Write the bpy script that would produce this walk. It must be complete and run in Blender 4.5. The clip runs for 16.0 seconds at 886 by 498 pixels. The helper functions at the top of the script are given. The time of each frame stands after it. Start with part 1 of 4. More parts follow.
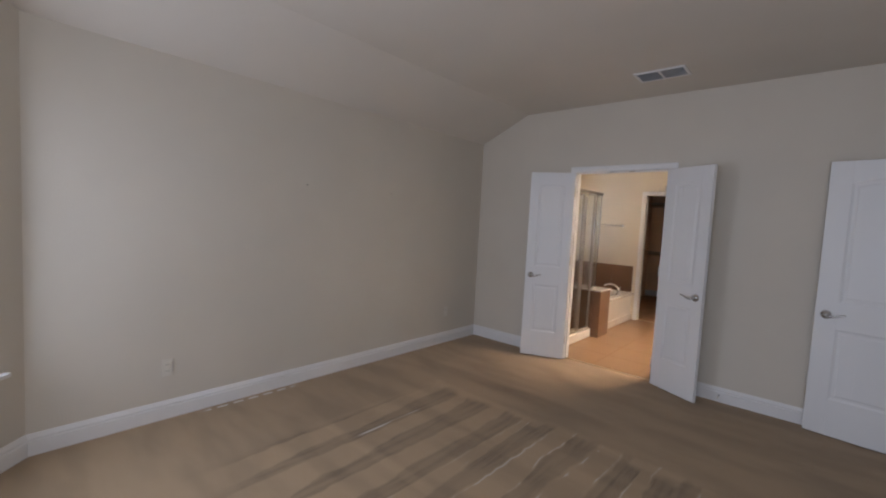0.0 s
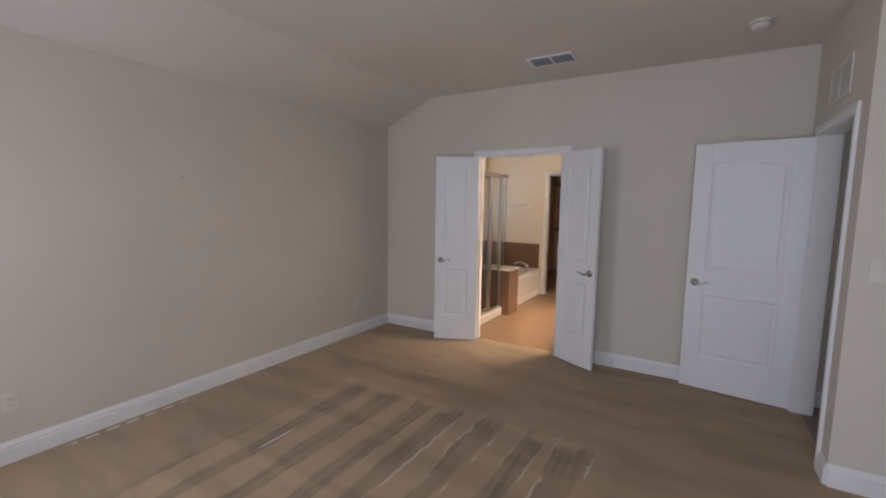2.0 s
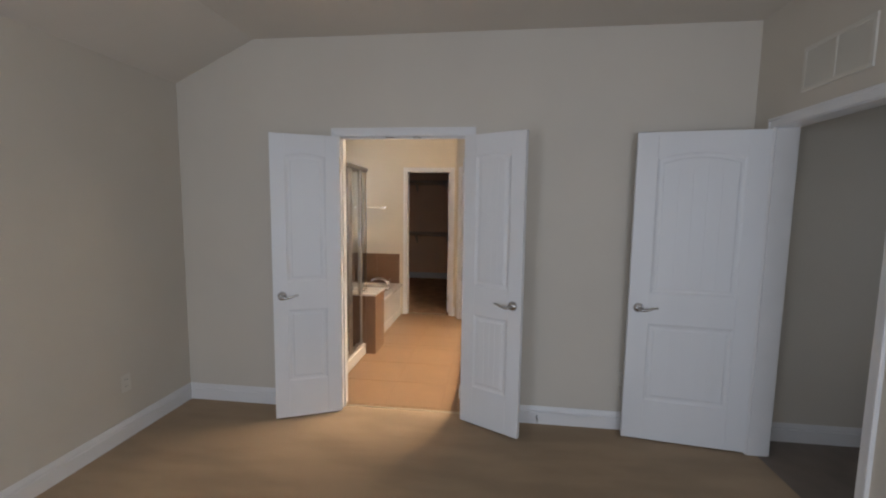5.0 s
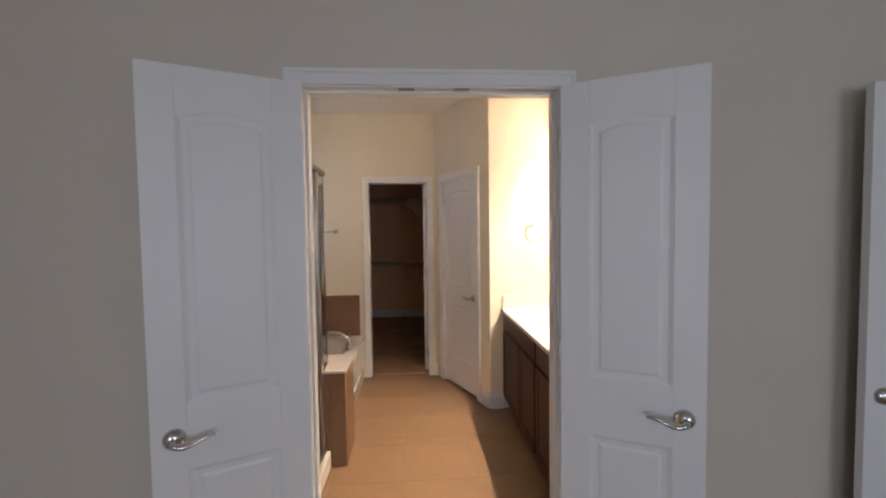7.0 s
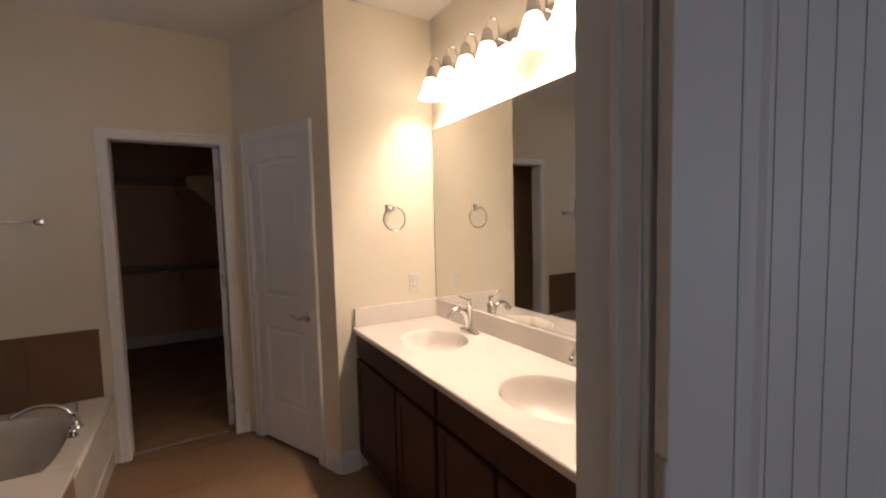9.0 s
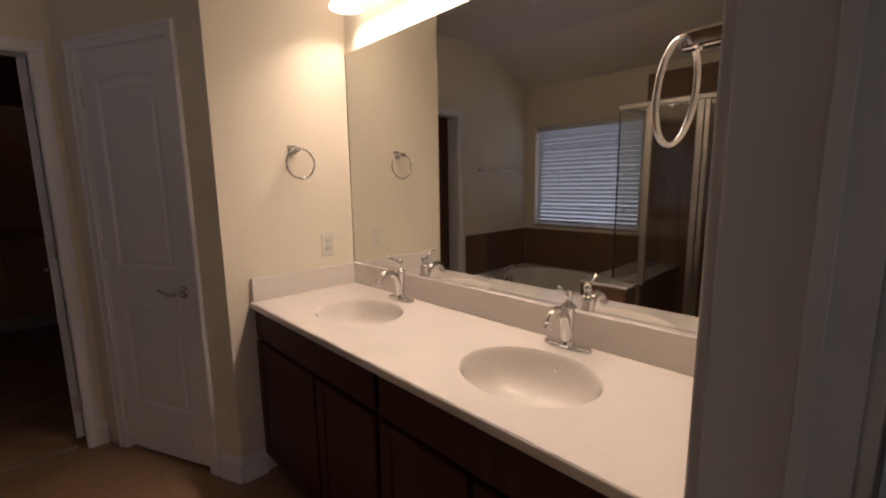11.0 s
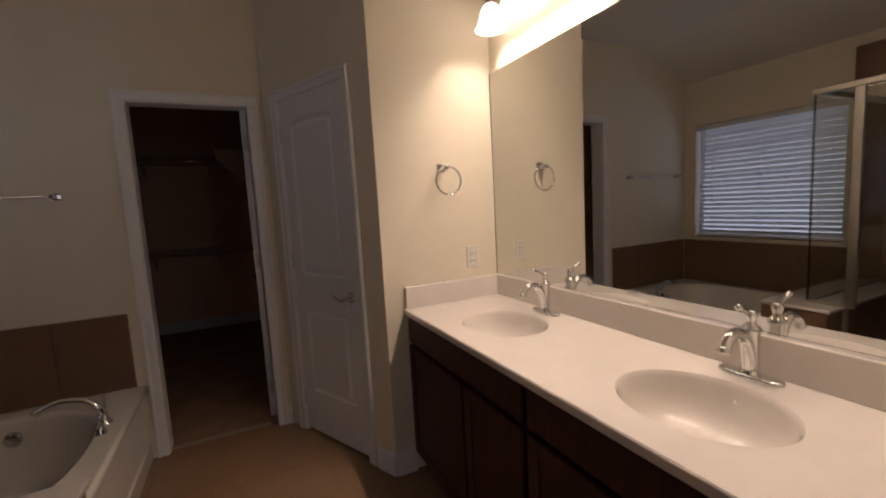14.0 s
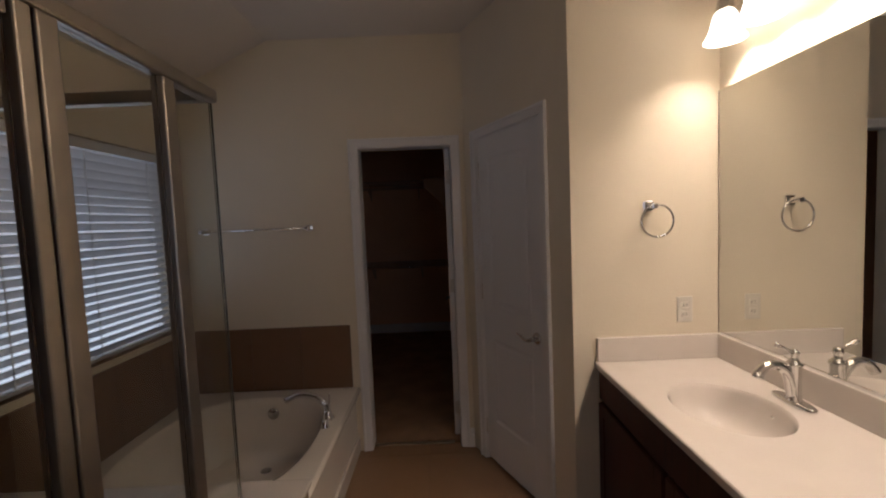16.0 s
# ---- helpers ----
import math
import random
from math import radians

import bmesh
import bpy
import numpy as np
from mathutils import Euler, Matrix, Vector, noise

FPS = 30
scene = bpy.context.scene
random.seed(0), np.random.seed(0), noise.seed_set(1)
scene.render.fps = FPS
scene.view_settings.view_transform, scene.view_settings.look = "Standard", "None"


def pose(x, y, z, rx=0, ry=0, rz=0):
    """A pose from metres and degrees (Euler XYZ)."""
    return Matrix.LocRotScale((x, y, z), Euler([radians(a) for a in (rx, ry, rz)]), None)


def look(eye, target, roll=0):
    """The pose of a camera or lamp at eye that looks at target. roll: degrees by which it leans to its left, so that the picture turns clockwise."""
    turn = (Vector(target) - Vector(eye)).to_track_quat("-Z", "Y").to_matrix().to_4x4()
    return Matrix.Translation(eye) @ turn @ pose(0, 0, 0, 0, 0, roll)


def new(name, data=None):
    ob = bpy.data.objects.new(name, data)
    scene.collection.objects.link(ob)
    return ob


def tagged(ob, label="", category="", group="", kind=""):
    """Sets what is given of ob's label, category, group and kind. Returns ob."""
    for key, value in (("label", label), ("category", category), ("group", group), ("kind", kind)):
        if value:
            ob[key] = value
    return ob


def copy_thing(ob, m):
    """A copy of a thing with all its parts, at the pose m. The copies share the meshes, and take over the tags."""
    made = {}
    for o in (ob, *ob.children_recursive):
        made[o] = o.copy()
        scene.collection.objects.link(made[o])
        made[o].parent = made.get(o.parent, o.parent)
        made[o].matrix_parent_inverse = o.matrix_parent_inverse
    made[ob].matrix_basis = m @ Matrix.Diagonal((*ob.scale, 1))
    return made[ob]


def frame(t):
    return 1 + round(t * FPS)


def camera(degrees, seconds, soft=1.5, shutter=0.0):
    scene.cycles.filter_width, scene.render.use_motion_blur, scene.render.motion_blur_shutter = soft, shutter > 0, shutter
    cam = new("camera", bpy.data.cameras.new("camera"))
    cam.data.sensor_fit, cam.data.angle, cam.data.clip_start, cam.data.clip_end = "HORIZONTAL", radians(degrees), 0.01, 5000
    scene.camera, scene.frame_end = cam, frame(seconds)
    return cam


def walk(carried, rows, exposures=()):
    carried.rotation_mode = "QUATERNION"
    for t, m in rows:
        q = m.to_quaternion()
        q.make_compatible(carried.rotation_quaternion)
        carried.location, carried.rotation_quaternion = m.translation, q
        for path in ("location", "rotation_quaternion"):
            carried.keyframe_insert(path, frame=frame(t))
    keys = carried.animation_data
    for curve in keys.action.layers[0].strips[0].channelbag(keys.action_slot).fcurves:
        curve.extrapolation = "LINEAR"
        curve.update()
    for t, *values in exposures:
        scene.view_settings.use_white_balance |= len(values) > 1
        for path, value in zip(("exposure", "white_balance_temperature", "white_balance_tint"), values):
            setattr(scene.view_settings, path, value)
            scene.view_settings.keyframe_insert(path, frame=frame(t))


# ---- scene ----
cam = camera(93.5, 16.0, soft=2.1)
PATH = [
    (0, (1.51, -4.355, 1.465), (0.187, -2.861, 1.33), 3.0),
    (0.5, (1.506, -4.361, 1.45), (0.223, -2.831, 1.326), 3.4),
    (1, (1.523, -4.315, 1.468), (0.297, -2.743, 1.305), 2.4),
    (1.5, (1.535, -4.259, 1.495), (0.403, -2.621, 1.31), 1.3),
    (2, (1.568, -4.188, 1.526), (0.552, -2.478, 1.316), 0.9),
    (2.5, (1.566, -4.072, 1.527), (0.702, -2.284, 1.29), 0.6),
    (3, (1.504, -3.923, 1.562), (0.751, -2.079, 1.386), 1.0),
    (3.5, (1.328, -3.758, 1.567), (0.681, -1.877, 1.358), 1.6),
    (6, (0.207, -2.267, 1.557), (0.13, -0.275, 1.393), -0.8),
    (6.5, (0.022, -1.888, 1.552), (-0.033, 0.108, 1.442), -1.5),
    (7, (-0.072, -1.519, 1.545), (0.055, 0.475, 1.455), -0.8),
    (7.5, (-0.127, -1.173, 1.533), (0.178, 0.801, 1.422), 0.3),
    (8, (-0.172, -0.847, 1.551), (0.371, 1.073, 1.418), -2.4),
    (8.5, (-0.141, -0.57, 1.547), (0.632, 1.267, 1.375), -2.0),
    (9, (-0.114, -0.39, 1.493), (0.894, 1.333, 1.356), -1.4),
    (9.5, (-0.094, -0.241, 1.488), (1.156, 1.31, 1.3), -0.3),
    (12, (-0.009, 0.062, 1.357), (1.38, 1.465, 1.033), -0.7),
    (12.5, (-0.032, 0.065, 1.359), (1.283, 1.535, 1.027), -0.9),
    (13, (-0.051, 0.057, 1.376), (1.16, 1.617, 1.058), -1.2),
    (13.5, (-0.06, 0.044, 1.376), (1.01, 1.71, 1.09), -2.0),
    (14, (-0.066, 0.025, 1.397), (0.8, 1.814, 1.179), -3.2),
    (14.5, (-0.064, 0.014, 1.433), (0.659, 1.868, 1.235), -2.8),
    (15, (-0.064, 0.025, 1.48), (0.451, 1.947, 1.282), -1.6),
    (15.5, (-0.062, 0.083, 1.522), (0.232, 2.052, 1.33), -2.2),
    (16, (-0.038, 0.109, 1.544), (-0.032, 2.104, 1.414), -2.4),
]
# seconds and stops of exposure, with the white balance
EXPOSURE = [(0.0, -0.36, 6220, 14), (2.0, -0.2, 6250, 14), (3.5, -0.21, 6250, 13), (6.0, -0.24, 6130, 8), (6.7, -0.33, 6140, 11), (7.5, -0.55, 6180, 13), (8.0, -0.85, 6180, 15),
            (9.0, -1.58, 6180, 16), (9.5, -1.88, 6180, 17), (12.0, -2.3, 6150, 19), (13.0, -2.3, 6150, 19), (14.5, -2.3, 6110, 17), (16.0, -2.35, 6030, 16)]
walk(cam, [(t, look(eye, target, lean)) for t, eye, target, lean in PATH], EXPOSURE)
BAY_POWER, BACK_POWER, BULB_GLOW, BATH_POWER = 33.0, 51.0, 3000.0, 16.5
SLAT_TILT = 49


# ---- light ----
world = bpy.data.worlds.new("sky")
scene.world = world
world.use_nodes = True
_wn = world.node_tree.nodes
_sky = _wn.new("ShaderNodeTexSky")
_sky.sky_type = "NISHITA"
_sky.sun_disc = False
_sky.sun_elevation = radians(38)
_sky.sun_rotation = radians(14)
world.node_tree.links.new(_sky.outputs[0], _wn["Background"].inputs[0])
_wn["Background"].inputs[1].default_value = 0.10

sun = new("sun", bpy.data.lights.new("sun", "SUN"))
sun.data.energy = 2.0
sun.data.angle = radians(0.6)
sun.data.color = (1.0, 0.95, 0.88)
sun.matrix_world = look((3, 12, 9), (0, 0, 0))

DAY = (0.79, 0.86, 1.0)


def window_light(name, at, target, w, h, power):
    """Daylight entering by a window opening."""
    lamp = new(name, bpy.data.lights.new(name, "AREA"))
    lamp.data.shape = "RECTANGLE"
    lamp.data.size, lamp.data.size_y = w, h
    lamp.data.energy = power
    lamp.data.color = DAY
    lamp.matrix_world = look(at, target)
    return lamp


# ---- materials ----
def mat(name, colour, rough=0.6, metal=0.0, spread=0.06, scale=6.0, bump=0.0, bump_scale=200.0, coat=0.0, grain=None, island=False, bump_dist=0.002):
    """A painted, stone or metal surface with stains at a large scale and fine relief."""
    m = bpy.data.materials.new(name)
    m.use_nodes = True
    nt = m.node_tree
    n, link = nt.nodes, nt.links.new
    b = n["Principled BSDF"]
    b.inputs["Roughness"].default_value = rough
    b.inputs["Metallic"].default_value = metal
    b.inputs["Coat Weight"].default_value = coat
    co = n.new("ShaderNodeTexCoord")
    mp = n.new("ShaderNodeMapping")
    link(co.outputs["Object"], mp.inputs[0])
    if grain:
        mp.inputs["Scale"].default_value = grain
    t1 = n.new("ShaderNodeTexNoise")
    t1.inputs["Scale"].default_value = scale
    t1.inputs["Detail"].default_value = 6
    link(mp.outputs[0], t1.inputs["Vector"])
    ramp = n.new("ShaderNodeMapRange")
    ramp.inputs["From Min"].default_value, ramp.inputs["From Max"].default_value = 0.3, 0.7
    ramp.inputs["To Min"].default_value, ramp.inputs["To Max"].default_value = 1 - spread, 1 + spread
    link(t1.outputs["Fac"], ramp.inputs["Value"])
    mul = n.new("ShaderNodeMix")
    mul.data_type, mul.blend_type = "RGBA", "MULTIPLY"
    mul.inputs["Factor"].default_value = 1
    mul.inputs[6].default_value = (*colour, 1)
    link(ramp.outputs[0], mul.inputs[7])
    out = mul.outputs[2]
    if island:
        oi = n.new("ShaderNodeObjectInfo")
        r2 = n.new("ShaderNodeMapRange")
        r2.inputs["To Min"].default_value, r2.inputs["To Max"].default_value = 0.985, 1.015
        link(oi.outputs["Random"], r2.inputs["Value"])
        m2 = n.new("ShaderNodeMix")
        m2.data_type, m2.blend_type = "RGBA", "MULTIPLY"
        m2.inputs["Factor"].default_value = 1
        link(out, m2.inputs[6])
        link(r2.outputs[0], m2.inputs[7])
        out = m2.outputs[2]
    link(out, b.inputs["Base Color"])
    rr = n.new("ShaderNodeMapRange")
    rr.inputs["To Min"].default_value, rr.inputs["To Max"].default_value = rough * 0.8, min(rough * 1.2, 1)
    link(t1.outputs["Fac"], rr.inputs["Value"])
    link(rr.outputs[0], b.inputs["Roughness"])
    if bump:
        t2 = n.new("ShaderNodeTexNoise")
        t2.inputs["Scale"].default_value = bump_scale
        t2.inputs["Detail"].default_value = 3
        link(mp.outputs[0], t2.inputs["Vector"])
        bp = n.new("ShaderNodeBump")
        bp.inputs["Strength"].default_value = bump
        bp.inputs["Distance"].default_value = bump_dist
        link(t2.outputs["Fac"], bp.inputs["Height"])
        link(bp.outputs[0], b.inputs["Normal"])
    return m


PAINT = mat("beige_wall_paint", (0.617, 0.568, 0.488), 0.75, spread=0.03, scale=1.6, bump=0.35, bump_scale=110)
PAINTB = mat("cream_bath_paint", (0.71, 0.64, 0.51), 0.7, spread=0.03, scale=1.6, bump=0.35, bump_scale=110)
CEIL = mat("ceiling_paint", (0.66, 0.61, 0.54), 0.85, spread=0.03, scale=1.3, bump=0.5, bump_scale=90)
TRIM = mat("white_gloss_trim", (0.76, 0.75, 0.74), 0.38, spread=0.03, scale=4, bump=0.08, bump_scale=160)
DOORW = mat("white_door_paint", (0.75, 0.75, 0.75), 0.42, spread=0.025, scale=3, bump=0.12, bump_scale=260, grain=(1, 1, 0.25))
PLATE = mat("plastic_plate", (0.66, 0.625, 0.55), 0.35, spread=0.02)
SLOT = mat("dark_slot", (0.03, 0.03, 0.03), 0.6)
CHROME = mat("chrome", (0.80, 0.80, 0.80), 0.045, 1.0, spread=0.03)
NICKEL = mat("satin_nickel", (0.57, 0.56, 0.55), 0.16, 1.0, spread=0.05)
HINGE = mat("dull_hinge_metal", (0.62, 0.59, 0.54), 0.5, 0.4, spread=0.05)
STEEL = mat("shower_frame_metal", (0.42, 0.38, 0.33), 0.36, 1.0, spread=0.08, scale=12)
STONE = mat("cultured_marble", (0.70, 0.645, 0.59), 0.06, spread=0.02, scale=9, coat=0.5)
PORC = mat("tub_acrylic", (0.74, 0.69, 0.62), 0.2, spread=0.03, scale=5, coat=0.3)
CAB = mat("dark_cherry_wood", (0.048, 0.0145, 0.010), 0.40, spread=0.35, scale=9, grain=(6, 6, 0.6), bump=0.15, bump_scale=60, coat=0.0)
CAB.node_tree.nodes["Principled BSDF"].inputs["Specular IOR Level"].default_value = 0.22
FLOORT = mat("tan_floor_tile", (0.265, 0.160, 0.088), 0.34, spread=0.10, scale=3, bump=0.10, bump_scale=40, island=True)
GROUT = mat("grout", (0.245, 0.15, 0.084), 0.9, spread=0.1, scale=30, bump=0.3)
BROWNT = mat("brown_wall_tile", (0.165, 0.092, 0.050), 0.42, spread=0.07, scale=4, bump=0.1, bump_scale=50, island=True)
BGROUT = mat("brown_grout", (0.16, 0.090, 0.050), 0.9, spread=0.1, scale=30, bump=0.3)
def slat_material():
    """Thin white vinyl that lets some daylight through."""
    m = bpy.data.materials.new("translucent_blind_vinyl")
    m.use_nodes = True
    n, link = m.node_tree.nodes, m.node_tree.links.new
    b = n["Principled BSDF"]
    b.inputs["Base Color"].default_value = (0.70, 0.70, 0.72, 1)
    b.inputs["Roughness"].default_value = 0.45
    tr = n.new("ShaderNodeBsdfTranslucent")
    tr.inputs["Color"].default_value = (0.74, 0.72, 0.90, 1)
    mx = n.new("ShaderNodeMixShader")
    mx.inputs[0].default_value = 0.07
    link(b.outputs[0], mx.inputs[1])
    link(tr.outputs[0], mx.inputs[2])
    link(mx.outputs[0], n["Material Output"].inputs["Surface"])
    return m


BLINDM = slat_material()
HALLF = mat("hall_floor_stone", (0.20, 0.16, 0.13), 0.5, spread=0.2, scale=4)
CLOC = mat("closet_carpet", (0.36, 0.225, 0.135), 0.95, spread=0.2, scale=5, bump=0.8, bump_scale=420, bump_dist=0.004)
WOODSH = mat("painted_closet_shelf", (0.50, 0.36, 0.25), 0.6, spread=0.05)
# closet walls: the warm light bounced in from the bath is in this colour
CLOP = mat("warm_bounce_closet_paint", (0.84, 0.57, 0.38), 0.75, spread=0.04, scale=1.6, bump=0.35, bump_scale=110)
BRASS = mat("brushed_steel_threshold", (0.5, 0.42, 0.3), 0.4, 0.8, spread=0.1)
EXT = mat("exterior_ground", (0.22, 0.22, 0.16), 0.9, spread=0.3, scale=0.5)
DUST = mat("vent_filter_grey", (0.22, 0.23, 0.25), 0.8, spread=0.2, scale=20)


def glass(name, tint, rough=0.0):
    m = bpy.data.materials.new(name)
    m.use_nodes = True
    b = m.node_tree.nodes["Principled BSDF"]
    b.inputs["Base Color"].default_value = (*tint, 1)
    b.inputs["Transmission Weight"].default_value = 1
    b.inputs["Roughness"].default_value = rough
    b.inputs["IOR"].default_value = 1.45
    return m


GLASS = glass("clear_shower_glass", (0.95, 0.97, 0.95))
PANE = glass("window_glass", (0.97, 0.98, 0.99))


def mirror_material():
    m = bpy.data.materials.new("mirror_silver")
    m.use_nodes = True
    b = m.node_tree.nodes["Principled BSDF"]
    b.inputs["Base Color"].default_value = (0.86, 0.87, 0.85, 1)
    b.inputs["Metallic"].default_value = 1
    b.inputs["Roughness"].default_value = 0.012
    return m


MIRROR = mirror_material()


def shade_material():
    """Frosted glass, lit from within by its bulb."""
    m = bpy.data.materials.new("lit_frosted_glass")
    m.use_nodes = True
    b = m.node_tree.nodes["Principled BSDF"]
    b.inputs["Base Color"].default_value = (0.9, 0.87, 0.8, 1)
    b.inputs["Roughness"].default_value = 0.5
    b.inputs["Emission Color"].default_value = (1.0, 0.81, 0.61, 1)
    b.inputs["Emission Strength"].default_value = SHADE_GLOW
    return m


SHADE_GLOW = 30.0
SHADE = shade_material()


def carpet_material():
    """Beige cut pile, with strokes of a vacuum cleaner where a bed stood, pale pressed lines and painted sun glints."""
    m = bpy.data.materials.new("beige_carpet")
    m.use_nodes = True
    nt = m.node_tree
    n, link = nt.nodes, nt.links.new
    b = n["Principled BSDF"]
    b.inputs["Roughness"].default_value = 0.95
    b.inputs["Sheen Weight"].default_value = 0.15
    co = n.new("ShaderNodeTexCoord")
    wob = n.new("ShaderNodeTexNoise")
    wob.inputs["Scale"].default_value = 2.2
    wob.inputs["Detail"].default_value = 4
    link(co.outputs["Object"], wob.inputs["Vector"])
    sep = n.new("ShaderNodeSeparateXYZ")
    link(co.outputs["Object"], sep.inputs[0])

    def op(kind, a, c=None, clamp=False):
        q = n.new("ShaderNodeMath")
        q.operation = kind
        q.use_clamp = clamp
        for i, v in enumerate((a, c)):
            if v is None:
                continue
            if isinstance(v, (int, float)):
                q.inputs[i].default_value = v
            else:
                link(v, q.inputs[i])
        return q.outputs[0]

    def smooth(v, lo, hi):
        q = n.new("ShaderNodeMapRange")
        q.interpolation_type = "SMOOTHSTEP"
        q.inputs["From Min"].default_value, q.inputs["From Max"].default_value = lo, hi
        link(v, q.inputs["Value"])
        return q.outputs[0]

    wv = op("SUBTRACT", wob.outputs["Fac"], 0.5)
    x = op("ADD", sep.outputs["X"], op("MULTIPLY", wv, 0.10))
    y = op("ADD", sep.outputs["Y"], op("MULTIPLY", wv, 0.16))
    # fan of strokes: they narrow towards the far end
    lean = op("MULTIPLY", op("ADD", y, 1.5), -0.05)
    xs = op("ADD", x, op("MULTIPLY", lean, x))
    drift = n.new("ShaderNodeTexNoise")
    drift.noise_dimensions = "1D"
    drift.inputs["Scale"].default_value = 1.7
    link(sep.outputs["X"], drift.inputs["W"])
    xs = op("ADD", xs, op("MULTIPLY", op("SUBTRACT", drift.outputs["Fac"], 0.5), 0.22))
    step = op("DIVIDE", op("ADD", xs, 3.13), 0.30)
    rnd = n.new("ShaderNodeTexWhiteNoise")
    rnd.noise_dimensions = "1D"
    link(op("FLOOR", step), rnd.inputs["W"])
    chance = rnd.outputs["Value"]
    saw = op("FRACT", step)
    tri = op("ABSOLUTE", op("SUBTRACT", saw, 0.5))
    taper = op("MULTIPLY", op("SUBTRACT", -1.5, y), 0.10)
    rag = op("MULTIPLY", op("SUBTRACT", wob.outputs["Fac"], 0.5), 0.22)
    fray = n.new("ShaderNodeTexNoise")
    fray.inputs["Scale"].default_value = 9
    fray.inputs["Detail"].default_value = 5
    link(co.outputs["Object"], fray.inputs["Vector"])
    fr = op("SUBTRACT", fray.outputs["Fac"], 0.5)
    edge = op("ADD", op("ADD", op("SUBTRACT", tri, taper), rag), op("MULTIPLY", fr, 0.16))
    edge = op("ADD", edge, op("MULTIPLY", op("SUBTRACT", chance, 0.5), 0.16))
    stroke = smooth(edge, 0.165, 0.205)
    rim = smooth(op("ABSOLUTE", op("SUBTRACT", edge, 0.135)), 0.035, 0.008)
    ys = op("ADD", op("ADD", y, op("MULTIPLY", chance, 0.26)), op("MULTIPLY", fr, 0.14))
    stroke = op("MULTIPLY", stroke, smooth(ys, -1.40, -1.50))
    stroke = op("MULTIPLY", stroke, op("ADD", 0.6, op("MULTIPLY", chance, 0.4)))
    zone = op("MULTIPLY", smooth(y, -1.50, -1.58), smooth(x, -0.98, -0.90))
    zone = op("MULTIPLY", zone, smooth(x, 1.35, 1.05))
    zone = op("MULTIPLY", zone, smooth(y, -3.7, -3.2))
    dark1 = op("MULTIPLY", stroke, zone)
    # streaks inside the strokes
    mp = n.new("ShaderNodeMapping")
    mp.inputs["Scale"].default_value = (16, 1.1, 1)
    link(co.outputs["Object"], mp.inputs[0])
    st = n.new("ShaderNodeTexNoise")
    st.inputs["Scale"].default_value = 1.6
    st.inputs["Detail"].default_value = 5
    link(mp.outputs[0], st.inputs["Vector"])
    streak = smooth(st.outputs["Fac"], 0.42, 0.62)
    dark1 = op("MULTIPLY", dark1, op("ADD", 0.62, op("MULTIPLY", streak, 0.38)))
    rim = op("MULTIPLY", op("MULTIPLY", rim, zone), op("MULTIPLY", smooth(st.outputs["Fac"], 0.50, 0.58), smooth(x, -0.2, 0.1)))
    # a dark sweep beyond, and the trodden way to the doors
    band = op("MULTIPLY", smooth(y, -1.36, -1.27), smooth(y, -1.12, -1.20))
    band = op("MULTIPLY", band, op("MULTIPLY", smooth(x, -1.7, -1.3), smooth(x, 0.75, 0.3)))
    mp2 = n.new("ShaderNodeMapping")
    mp2.inputs["Scale"].default_value = (0.9, 3.2, 1)
    mp2.inputs["Rotation"].default_value = (0, 0, 0.35)
    link(co.outputs["Object"], mp2.inputs[0])
    big = n.new("ShaderNodeTexNoise")
    big.inputs["Scale"].default_value = 1.3
    big.inputs["Detail"].default_value = 6
    link(mp2.outputs[0], big.inputs["Vector"])
    blot = smooth(big.outputs["Fac"], 0.40, 0.66)
    # pale pressed lines
    pale = op("MULTIPLY", smooth(op("ABSOLUTE", op("ADD", sep.outputs["X"], 0.655)), 0.012, 0.004), smooth(streak, 0.0, 0.3))
    pale = op("MULTIPLY", pale, op("MULTIPLY", smooth(y, -2.72, -2.6), smooth(y, -2.02, -2.12)))
    pale2 = op("MULTIPLY", smooth(op("ABSOLUTE", op("ADD", sep.outputs["Y"], 2.73)), 0.05, 0.02), op("MULTIPLY", smooth(x, -1.1, -0.9), smooth(x, 0.25, 0.05)))
    pale3 = op("MULTIPLY", smooth(op("ABSOLUTE", op("ADD", sep.outputs["X"], 0.945)), 0.045, 0.02), op("MULTIPLY", smooth(y, -2.9, -2.7), smooth(y, -1.45, -1.55)))
    # sun glints beside the skirting, painted as a row of bright dashes
    sun_dash = op("MULTIPLY", smooth(op("ABSOLUTE", op("ADD", sep.outputs["X"], 1.68)), 0.016, 0.008), op("MULTIPLY", smooth(y, -3.3, -3.2), smooth(y, -2.5, -2.62)))
    sun_dash = op("MULTIPLY", sun_dash, smooth(op("FRACT", op("DIVIDE", sep.outputs["Y"], 0.115)), 0.3, 0.42))
    dark = op("ADD", op("MULTIPLY", dark1, 0.50), op("ADD", op("MULTIPLY", band, 0.22), op("MULTIPLY", blot, 0.2)))
    light = op("MULTIPLY", op("MAXIMUM", pale2, pale3), 0.10)
    light = op("ADD", light, op("MULTIPLY", zone, 0.16))
    fine = n.new("ShaderNodeTexNoise")
    fine.inputs["Scale"].default_value = 260
    fine.inputs["Detail"].default_value = 3
    link(co.outputs["Object"], fine.inputs["Vector"])
    value = op("ADD", op("SUBTRACT", 1.0, dark), light)
    value = op("MULTIPLY", value, op("ADD", 0.86, op("MULTIPLY", fine.outputs["Fac"], 0.28)))
    mul = n.new("ShaderNodeMix")
    mul.data_type, mul.blend_type = "RGBA", "MULTIPLY"
    mul.inputs["Factor"].default_value = 1
